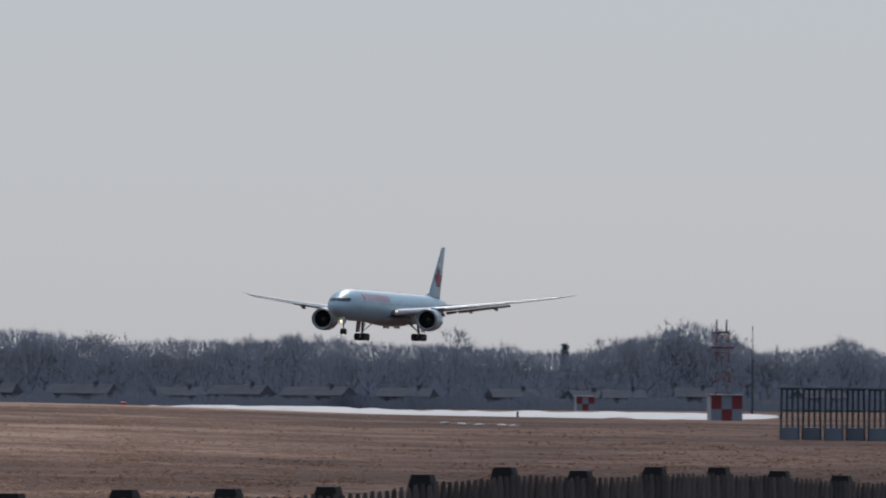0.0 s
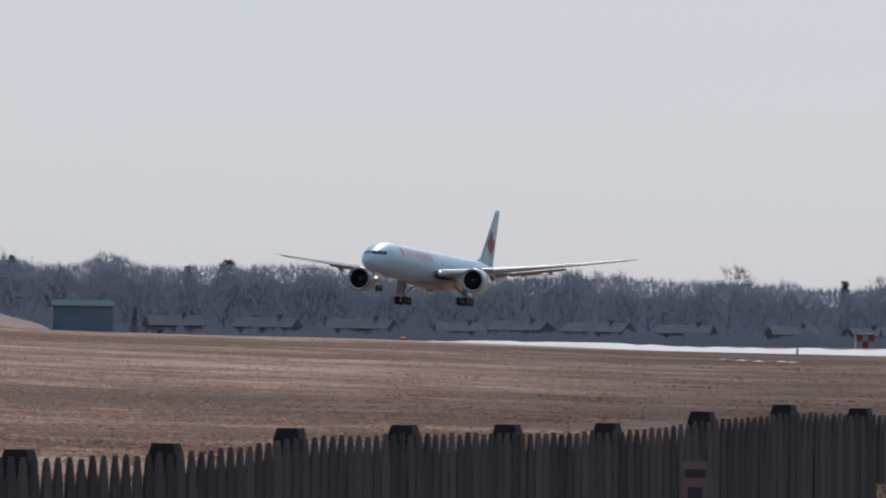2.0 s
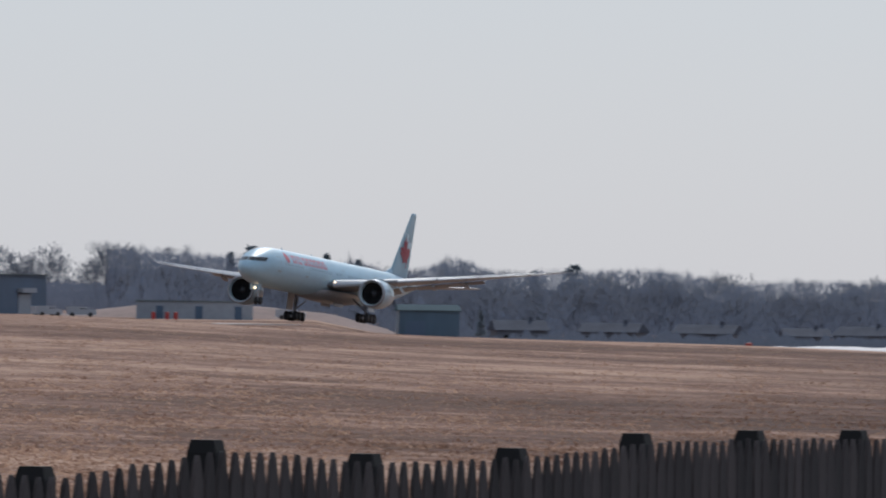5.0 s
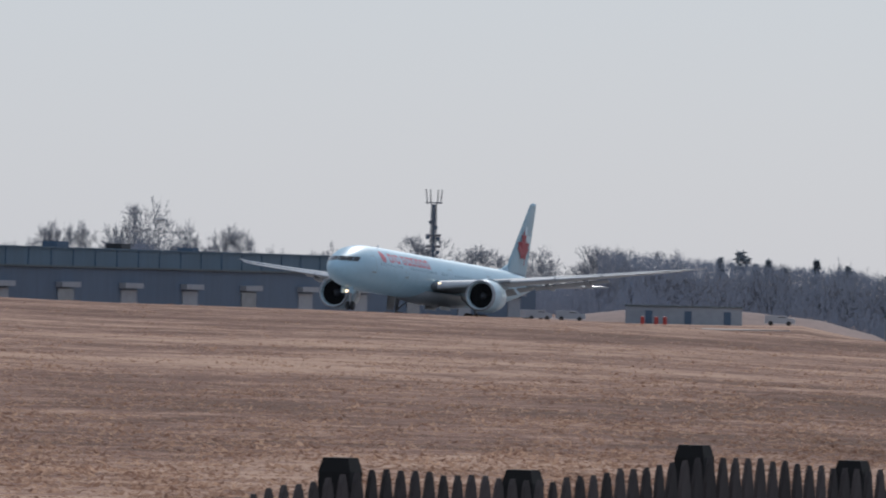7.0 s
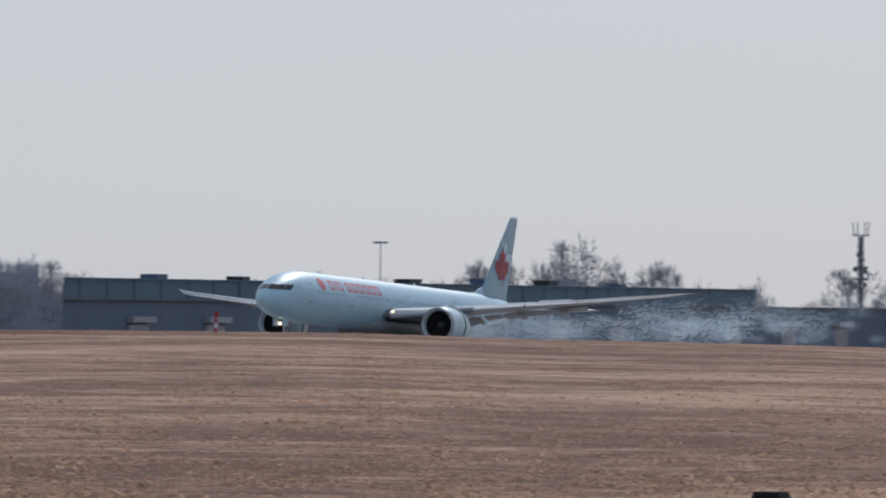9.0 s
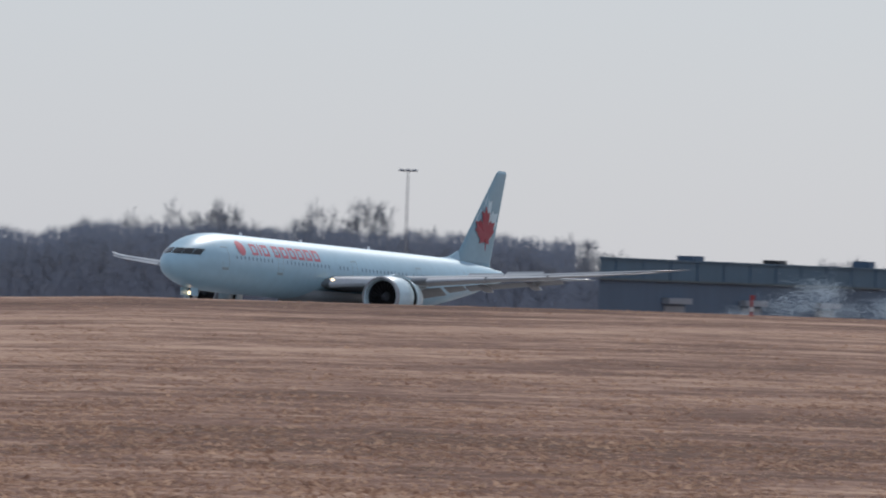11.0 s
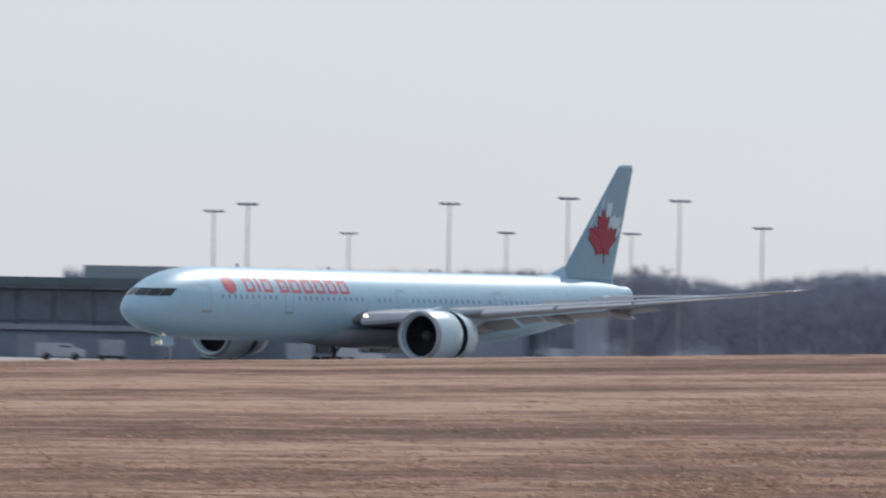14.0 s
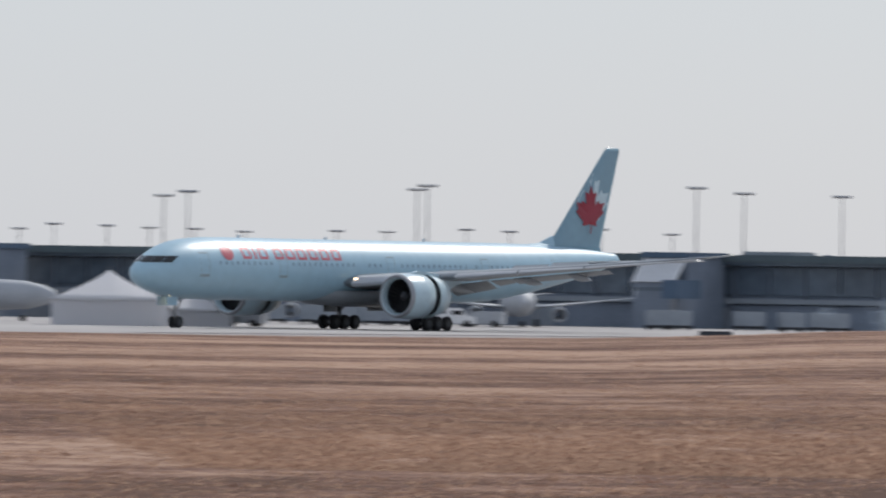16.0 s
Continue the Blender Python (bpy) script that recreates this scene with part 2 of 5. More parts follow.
# ---- mesh helpers ----
def part(name, bm, material, parent=None, label="", smooth=False):
    me = bpy.data.meshes.new(name)
    bm.normal_update()
    bm.to_mesh(me)
    bm.free()
    me.materials.append(material)
    if smooth:
        for p in me.polygons:
            p.use_smooth = True
    ob = new(name, me)
    if parent:
        ob.parent = parent
    if label:
        tagged(ob, label)
    return ob


def empty(name, m, label, category, group="", kind=""):
    ob = new(name)
    ob.empty_display_size = 0.3
    ob.matrix_world = m
    return tagged(ob, label, category, group, kind)


def twin(ob, parent, m):
    o = ob.copy()
    scene.collection.objects.link(o)
    o.parent = parent
    o.matrix_basis = m
    return o


def box(bm, x0, y0, z0, x1, y1, z1):
    v = [bm.verts.new((x, y, z)) for z in (z0, z1) for x, y in ((x0, y0), (x1, y0), (x1, y1), (x0, y1))]
    for f in ((3, 2, 1, 0), (4, 5, 6, 7), (0, 1, 5, 4), (1, 2, 6, 5), (2, 3, 7, 6), (3, 0, 4, 7)):
        bm.faces.new([v[i] for i in f])
    return bm


def cuboid(*a):
    return box(bmesh.new(), *a)


def loft(bm, rings, close_ends=True, wrap=True):
    rs = [[bm.verts.new(p) for p in r] for r in rings]
    k = len(rs[0])
    for a, b in zip(rs, rs[1:]):
        for i in range(k if wrap else k - 1):
            j = (i + 1) % k
            bm.faces.new((a[i], a[j], b[j], b[i]))
    if close_ends:
        bm.faces.new(rs[0][::-1])
        bm.faces.new(rs[-1])
    return bm


def tube(bm, p, q, r0, r1=None, n=6):
    p, q = Vector(p), Vector(q)
    r1 = r0 if r1 is None else r1
    d = (q - p).normalized()
    u = d.orthogonal().normalized()
    w = d.cross(u)
    ring = lambda c, r: [c + (u * math.cos(2 * math.pi * i / n) + w * math.sin(2 * math.pi * i / n)) * r for i in range(n)]
    return loft(bm, [ring(p, r0), ring(q, r1)])


def lathe(bm, prof, axis_at, n=28):
    """Rings round the x axis through axis_at; prof is (x, radius) pairs."""
    cx, cy, cz = axis_at
    return loft(bm, [[(cx + x, cy + r * math.cos(2 * math.pi * i / n), cz + r * math.sin(2 * math.pi * i / n)) for i in range(n)] for x, r in prof], False)


def fix(bm):
    bmesh.ops.recalc_face_normals(bm, faces=bm.faces)
    return bm


# ---- ground ----
CREST = [(-180, -0.40), (-29, -0.40), (-25.5, -0.398), (-23.5, -0.378), (-22.5, -0.335), (-21.8, -0.292), (-20.9, -0.272), (-20, -0.252), (-19.1, -0.222), (-17, -0.157), (-16.4, -0.142), (-14.7, -0.132), (-14, -0.104), (-12.5, -0.10), (-11, -0.09), (-9.5, -0.092), (-8.5, -0.122), (-7.2, -0.138), (-5.8, -0.168), (-5.4, -0.182), (-4.4, -0.231), (-3.9, -0.254), (-3.1, -0.269), (-1.9, -0.284), (-0.3, -0.338), (0.4, -0.347), (1.4, -0.36), (2.0, -0.37), (4, -0.38), (180, -0.4)]


def runway_r(az):
    return RW_LAT / max(0.12, math.sin(radians(min(103.5, max(0.5, RW_AZ - az)))))


def ground_z(az, r):
    el = np.interp(az, [c[0] for c in CREST], [c[1] for c in CREST])
    rr = min(runway_r(az), 1500.0)
    rc = min(500.0, 0.6 * rr) + 60 * min(1.0, max(0.0, (az + 4) / 2))
    zc = CZ + rc * math.tan(radians(el))
    near = 1.9
    if r <= 90:
        return near
    if r < rc:
        u = (r - 90) / (rc - 90)
        return near + (zc - near) * u
    end = 715.0 if az > -4 else min(rr - 48 if az < -16 else rr * 0.86, rc + 320)
    if r < end:
        u = (r - rc) / (end - rc)
        u = u * u * (3 - 2 * u)
        return zc * (1 - u) - 0.12 * u
    flat = -0.12
    low = max(-6.0, CZ - r * math.tan(radians(0.302))) if r > 850 else flat
    low = min(low, flat)
    k = min(1.0, max(0.0, (az + 4.4) / 0.7)) if az < 60 else 1.0
    return flat * (1 - k) + low * k


def hummock(p):
    q = Vector((p.x, p.y, 0))
    return 0.03 * noise.noise(q * 0.045) + 0.01 * noise.noise(q * 0.21)


def ground():
    azs = sorted(set([-180 + 6 * i for i in range(24)] + [-38 + 0.4 * i for i in range(113)] + [12 + 6 * i for i in range(28)]))
    rs = [4.0]
    while rs[-1] < 4600:
        rs.append(rs[-1] * (1.09 if rs[-1] < 90 or rs[-1] > 1100 else 1.035))
    bm = bmesh.new()
    centre = bm.verts.new((0, 0, 1.9))
    grid = []
    for a in azs:
        col = []
        for r in rs:
            p = at(a, r, ground_z(a, r))
            if 100 < r < 520:
                p.z += hummock(p)
            col.append(bm.verts.new(p))
        grid.append(col)
    for i in range(len(grid)):
        a, b = grid[i], grid[(i + 1) % len(grid)]
        bm.faces.new((centre, b[0], a[0]))
        for j in range(len(rs) - 1):
            bm.faces.new((a[j], b[j], b[j + 1], a[j + 1]))
    ob = part("ground", fix(bm), M_GRASS, smooth=True)
    return tagged(ob, "dry brown winter grass field with tan streaks", "ground", kind="structure")


def rw(along, lateral, z=0.0):
    """A point by metres along the runway (away from abeam of the first stand) and metres to its far side."""
    a = radians(RW_AZ)
    d = Vector((math.sin(a), math.cos(a), 0))
    f = Vector((-math.cos(a), math.sin(a), 0))
    p = d * along + f * lateral
    p.z = z
    return p


def slab(name, pts, z0, z1, material, label, category):
    bm = bmesh.new()
    lo = [bm.verts.new((p[0], p[1], z0)) for p in pts]
    hi = [bm.verts.new((p[0], p[1], z1)) for p in pts]
    bm.faces.new(hi)
    bm.faces.new(lo[::-1])
    for i in range(len(pts)):
        j = (i + 1) % len(pts)
        bm.faces.new((lo[i], lo[j], hi[j], hi[i]))
    return tagged(part(name, fix(bm), material), label, category, kind="structure")


def pavements():
    slab("runway", [rw(-900, 404), rw(1245, 404), rw(1245, 464), rw(-900, 464)], -0.3, 0.0, M_ASPHALT, "pale grey grooved concrete runway with rubber marks", "runway")
    slab("apron", [rw(-900, 464.3), rw(560, 464.3), rw(560, 474), rw(900, 474), rw(900, 570), rw(700, 720), rw(-400, 1150), rw(-900, 1150)], -0.3, -0.02, M_APRON, "pale concrete taxiway and airport apron", "apron")
    bm = bmesh.new()
    for i in range(24):
        s = -700 + i * 80
        p = [rw(s, 433.6, 0.004), rw(s + 36, 433.6, 0.004), rw(s + 36, 434.6, 0.004), rw(s, 434.6, 0.004)]
        bm.faces.new([bm.verts.new(v) for v in p])
    tagged(part("runway_marking", fix(bm), M_WHITE), "worn white centre line dashes on the runway", "runway marking", kind="structure")
    bm = bmesh.new()
    for r in range(14):
        a = -430 + 60 * r + random.uniform(-20, 20)
        lat = 434 + random.choice((-1, 1)) * random.uniform(3.5, 7)
        p = [rw(a, lat - .5, 0.008), rw(a + 170, lat - .3, 0.008), rw(a + 170, lat + .3, 0.008), rw(a, lat + .6, 0.008)]
        bm.faces.new([bm.verts.new(v) for v in p])
    tagged(part("tyre_mark", fix(bm), M_DARK), "dark rubber streaks on the runway", "tyre mark", kind="structure")


ground()
pavements()


# ---- the airliner: x forward, y to its left, origin on the ground below the main gear ----
HULL = [(0.0, 0.02, 5.02, 4.98), (0.35, 0.72, 5.62, 4.32), (1.1, 1.32, 6.2, 3.78), (2.2, 1.86, 6.78, 3.38), (3.6, 2.33, 7.42, 3.05), (5.2, 2.68, 7.9, 2.82), (7.2, 2.9, 8.2, 2.68), (9.5, 3.02, 8.34, 2.61), (12, 3.05, 8.37, 2.6), (20, 3.05, 8.37, 2.6), (30, 3.05, 8.37, 2.6), (40, 3.05, 8.37, 2.6), (48, 3.05, 8.37, 2.6), (53, 3.0, 8.37, 2.82), (58, 2.75, 8.34, 3.45), (63, 2.3, 8.24, 4.3), (68, 1.6, 8.0, 5.25), (72, 0.85, 7.65, 6.15), (73.8, 0.35, 7.35, 6.65), (74.1, 0.05, 7.1, 6.95)]
NOSE = 37.4


def hull_at(d):
    ds = [h[0] for h in HULL]
    return [float(np.interp(d, ds, [h[k] for h in HULL])) for k in (1, 2, 3)]


def skin(d, z, side=1, out=0.02):
    w, t, b = hull_at(d)
    m, h = (t + b) / 2, (t - b) / 2
    return Vector((NOSE - d, side * (w * math.sqrt(max(0, 1 - ((z - m) / h) ** 2)) + out), z))


def patch(d0, d1, z0, z1, side=1, out=0.02, nz=4, nd=2):
    bm = bmesh.new()
    g = [[bm.verts.new(skin(d0 + (d1 - d0) * i / nd, z0 + (z1 - z0) * j / nz, side, out)) for j in range(nz + 1)] for i in range(nd + 1)]
    for i in range(nd):
        for j in range(nz):
            bm.faces.new((g[i][j], g[i + 1][j], g[i + 1][j + 1], g[i][j + 1]))
    return fix(bm)


def windscreen(y0, y1, z0, z1, side):
    """A pane that wraps round the nose between two widths."""
    def back(y, z):
        lo, hi = 0.0, 9.0
        for _ in range(30):
            d = (lo + hi) / 2
            w, t, b = hull_at(d)
            u = (z - (t + b) / 2) / ((t - b) / 2)
            lo, hi = (lo, d) if abs(u) < 1 and w * math.sqrt(1 - u * u) > y else (d, hi)
        return hi
    bm = bmesh.new()
    g = [[bm.verts.new((NOSE - back(y, z) + 0.05, side * (y + 0.02), z + 0.02)) for z in (z0 + (z1 - z0) * j / 3 for j in range(4))] for y in (y0 + (y1 - y0) * i / 3 for i in range(4))]
    for i in range(3):
        for j in range(3):
            bm.faces.new((g[i][j], g[i + 1][j], g[i + 1][j + 1], g[i][j + 1]))
    return fix(bm)


def title_bar(d, w, side):
    """One upright block of the title: a plain hollow bar, or a narrow solid one."""
    z0, z1, k = 6.42, 7.5, 0.3
    if w < 3 * k:
        return patch(d, d + w, z0, z1, side, 0.018)
    bm = bmesh.new()
    for a in ((d, d + k, z0, z1), (d + w - k, d + w, z0, z1), (d + k, d + w - k, z1 - 0.24, z1), (d + k, d + w - k, z0, z0 + 0.24)):
        b = patch(*a, side, 0.018)
        me = bpy.data.meshes.new("bar")
        b.to_mesh(me)
        b.free()
        bm.from_mesh(me)
        bpy.data.meshes.remove(me)
    return bm


def fuselage(plane):
    n = 40
    rings = []
    ds = []
    for (d0, *_), (d1, *_) in zip(HULL, HULL[1:]):
        k = 4 if d1 - d0 > 3 or d0 < 10 else 3
        ds += [d0 + (d1 - d0) * i / k for i in range(k)]
    ds.append(HULL[-1][0])
    hd = np.array([h[0] for h in HULL])

    def spline(d, col):
        y = np.array([h[col] for h in HULL])
        i = int(min(len(hd) - 2, max(0, np.searchsorted(hd, d, "right") - 1)))
        sl = np.gradient(y, hd)
        if i == 0:
            return float(y[0] + (y[1] - y[0]) * math.sqrt(max(0, (d - hd[0]) / (hd[1] - hd[0]))))
        u, hh = (d - hd[i]) / (hd[i + 1] - hd[i]), hd[i + 1] - hd[i]
        return float((2 * u**3 - 3 * u**2 + 1) * y[i] + (u**3 - 2 * u**2 + u) * hh * sl[i] + (3 * u**2 - 2 * u**3) * y[i + 1] + (u**3 - u**2) * hh * sl[i + 1])

    for d in ds:
        w, t, b = (spline(d, c) for c in (1, 2, 3))
        m, h = (t + b) / 2, (t - b) / 2
        rings.append([(NOSE - d, w * math.cos(2 * math.pi * i / n), m + h * math.sin(2 * math.pi * i / n)) for i in range(n)])
    part("fuselage", fix(loft(bmesh.new(), rings)), M_PAINT, plane, "pale icy blue glossy fuselage", True)
    # belly fairing
    rings = []
    for x, w, d in ((13, 1.2, 0.05), (10, 2.5, 0.35), (5, 3.1, 0.5), (-2, 3.15, 0.5), (-6, 2.6, 0.35), (-9, 1.2, 0.05)):
        rings.append([(x, w * math.cos(a), 3.6 - (1.0 + d) * math.sin(a) * 1.0) for a in [math.pi * i / 12 for i in range(13)]])
    part("belly_fairing", fix(loft(bmesh.new(), rings, False, False)), M_WING, plane, "grey belly fairing", True)
    # cockpit glazing
    for side in (1, -1):
        for y0, y1 in ((0.03, 0.88), (0.91, 1.52), (1.55, 2.02)):
            part("cockpit_window", windscreen(y0, y1, 5.95, 6.55, side), M_GLASS, plane, "dark cockpit pane")
    # cabin windows
    first = None
    for side in (1, -1):
        for d in np.arange(9.0, 62.0, 0.82):
            if any(abs(d - k) < 1.0 for k in (18.2, 34.4, 49.0)) or 29.2 < d < 30.5 or 46 < d < 47.2:
                continue
            w, t, b = hull_at(d)
            p = skin(d, 6.02, side, 0.012)
            if first is None:
                bm = bmesh.new()
                c = [bm.verts.new((0.15 * math.cos(a) * 1.0, 0, 0.21 * math.sin(a))) for a in [2 * math.pi * i / 10 for i in range(10)]]
                e = [bm.verts.new((v.co.x, -0.01, v.co.z)) for v in c]
                bm.faces.new(c)
                for i in range(10):
                    bm.faces.new((c[i], c[(i + 1) % 10], e[(i + 1) % 10], e[i]))
                first = part("cabin_window", fix(bm), M_CABIN, plane)
                o = first
            else:
                o = twin(first, plane, Matrix())
            o.matrix_basis = Matrix.Translation(p) @ Matrix.Rotation(radians(11 if side > 0 else -11), 4, "X")
    # doors
    for side in (1, -1):
        for d, hgt in ((6.9, 1.9), (18.2, 1.9), (34.4, 1.8), (49.0, 1.8), (60.6, 1.8)):
            door = part("door", patch(d - 0.53, d + 0.53, 4.95, 4.95 + hgt, side, 0.012), M_PAINT, plane)
            for a in ((d - 0.6, d - 0.53, 4.9, 4.98 + hgt), (d + 0.53, d + 0.6, 4.9, 4.98 + hgt), (d - 0.6, d + 0.6, 4.95 + hgt, 5.05 + hgt), (d - 0.6, d + 0.6, 4.72, 4.95)):
                part("seam", patch(*a, side, 0.022), M_SEAM, door)
    # red title as plain bars, and the round mark before it
    for side in (1, -1):
        d = 12.4
        for i in range(9):
            if i == 3:
                d += 0.55
            w = 0.34 if i == 1 else 1.3
            part("title_bar", title_bar(d, w, side), M_TITLE, plane, "red title bar")
            d += w + 0.42
        bm = bmesh.new()
        rings = [[bm.verts.new(skin(10.3 + k * 0.85 * math.cos(a), 6.98 + k * 0.72 * math.sin(a), side, 0.03)) for a in [2 * math.pi * i / 18 for i in range(18)]] for k in (0.05, 0.4, 0.75, 1.0)]
        for a, b in zip(rings, rings[1:]):
            for i in range(18):
                bm.faces.new((a[i], a[(i + 1) % 18], b[(i + 1) % 18], b[i]))
        part("round_mark", fix(bm), M_TITLE, plane, "red round mark")


def airfoil(chord, thick, n=9):
    pts = []
    for i in range(n + 1):
        u = (1 - math.cos(math.pi * i / n)) / 2
        pts.append((u, 5 * thick * (0.2969 * math.sqrt(u) - 0.126 * u - 0.3516 * u * u + 0.2843 * u**3 - 0.1036 * u**4)))
    loop = [(u * chord, t) for u, t in pts] + [(u * chord, -t * 0.7) for u, t in pts[-2:0:-1]]
    return loop


def blade(sections, side=1):
    """A lifting surface: sections of (span y, leading x, chord, z, thickness)."""
    rings = [[(lx - u, side * y, z + t) for u, t in airfoil(c, th)] for y, lx, c, z, th in sections]
    return fix(loft(bmesh.new(), rings))


WING = [(2.4, 10.2, 15.6, 4.35, 1.75), (10.0, 5.2, 9.6, 5.15, 1.1), (20, -1.2, 5.6, 6.3, 0.6), (28.6, -6.7, 3.1, 7.35, 0.3), (30.6, -9.0, 2.0, 7.68, 0.17), (32.35, -11.9, 0.5, 8.0, 0.05)]


def wing_at(y):
    ys = [w[0] for w in WING]
    return [float(np.interp(y, ys, [w[k] for w in WING])) for k in (1, 2, 3, 4)]


def wings(plane):
    spoilers, both = [], []
    for side in (1, -1):
        wing = part("wing", blade(WING, side), M_WING, plane, "grey swept wing with raked tip", True)
        both.append((wing, side))
        # bright leading edge slats
        for y0, y1 in ((3.6, 8.4), (11.6, 16.4), (16.6, 21.6), (21.8, 28.0), (28.2, 30.4)):
            rings = []
            for y in (y0, y1):
                lx, c, z, th = wing_at(y)
                rings.append([(lx + 0.35 - u, side * y, z - 0.16 - 0.02 * u + t * 1.05) for u, t in ((1.1, th * 0.46), (0.5, th * 0.34), (0.1, th * 0.14), (-0.05, -0.02), (0.12, -th * 0.16), (0.5, -th * 0.2), (0.42, th * 0.1))])
            part("slat", fix(loft(bmesh.new(), rings)), M_SLAT, wing, "bright aluminium leading edge slat")
        # flaps, hanging behind the trailing edge
        for y0, y1, drop, ch in ((3.3, 9.0, 25, 2.3), (9.4, 11.4, 18, 1.6), (11.6, 21.0, 20, 1.4)):
            rings = []
            for y in (y0, y1):
                lx, c, z, th = wing_at(y)
                k = ch * (1 if y == y0 else 0.72)
                sn, cs = math.sin(radians(drop)), math.cos(radians(drop))
                rings.append([(lx - c + 0.45 - (u * cs), side * y, z - 0.22 - u * sn + t * cs) for u, t in airfoil(k, 0.11 * k)])
            part("flap", fix(loft(bmesh.new(), rings)), M_WING, wing, "extended grey flap")
        # flap track fairings
        for y in (7.0, 14.2, 18.6):
            lx, c, z, th = wing_at(y)
            x0 = lx - c * 0.55
            ln = 5.2 if y < 10 else 3.9
            prof = [(-ln * u, 0.02 + 0.34 * math.sin(math.pi * min(1, u * 1.05)) ** 0.8) for u in [i / 8 for i in range(9)]]
            bm = loft(bmesh.new(), [[(x0 + px, side * y + pr * 0.75 * math.cos(a), z - 0.45 - 0.13 * -px + pr * math.sin(a)) for a in [2 * math.pi * i / 10 for i in range(10)]] for px, pr in prof])
            part("flap_fairing", fix(bm), M_WING, wing, "", True)
        # spoiler panels, raised after touchdown
        for y0, y1 in ((4.2, 8.4), (12.2, 15.6), (15.8, 19.4)):
            la, ca, za, ta = wing_at(y0)
            lb, cb, zb, tb = wing_at(y1)
            hinge = Vector((la - ca * 0.76, side * y0, za + 0.22 * ta + 0.03))
            tip = Vector((lb - cb * 0.76, side * y1, zb + 0.22 * tb + 0.03))
            v = tip - hinge
            bm = bmesh.new()
            q = [Vector((0, 0, 0)), v, v + Vector((-1.05, 0, -0.10)), Vector((-1.35, 0, -0.14))]
            lo = [bm.verts.new(p) for p in q]
            hi = [bm.verts.new(p + Vector((0, 0, 0.06))) for p in q]
            bm.faces.new(lo)
            bm.faces.new(hi[::-1])
            for i in range(4):
                bm.faces.new((lo[i], lo[(i + 1) % 4], hi[(i + 1) % 4], hi[i]))
            sp = part("spoiler", fix(bm), M_WING, wing, "grey spoiler panel")
            spoilers.append((sp, hinge, v.normalized() * side))
        # lights
        bm = bmesh.new()
        bmesh.ops.create_uvsphere(bm, u_segments=10, v_segments=6, radius=0.17, matrix=Matrix.Translation((9.35, side * 3.75, 4.72)) @ Matrix.Diagonal((1, 1.3, 0.8, 1)))
        part("landing_light", bm, M_LAMP, plane, "lit wing root landing light", True)
        # tailplane
        tp = part("tailplane", blade([(0.8, -27.6, 7.0, 6.5, 0.6), (10.4, -34.6, 2.3, 6.95, 0.22), (10.7, -35.2, 1.6, 6.97, 0.08)], side), M_WING, plane, "", True)
    return spoilers, both


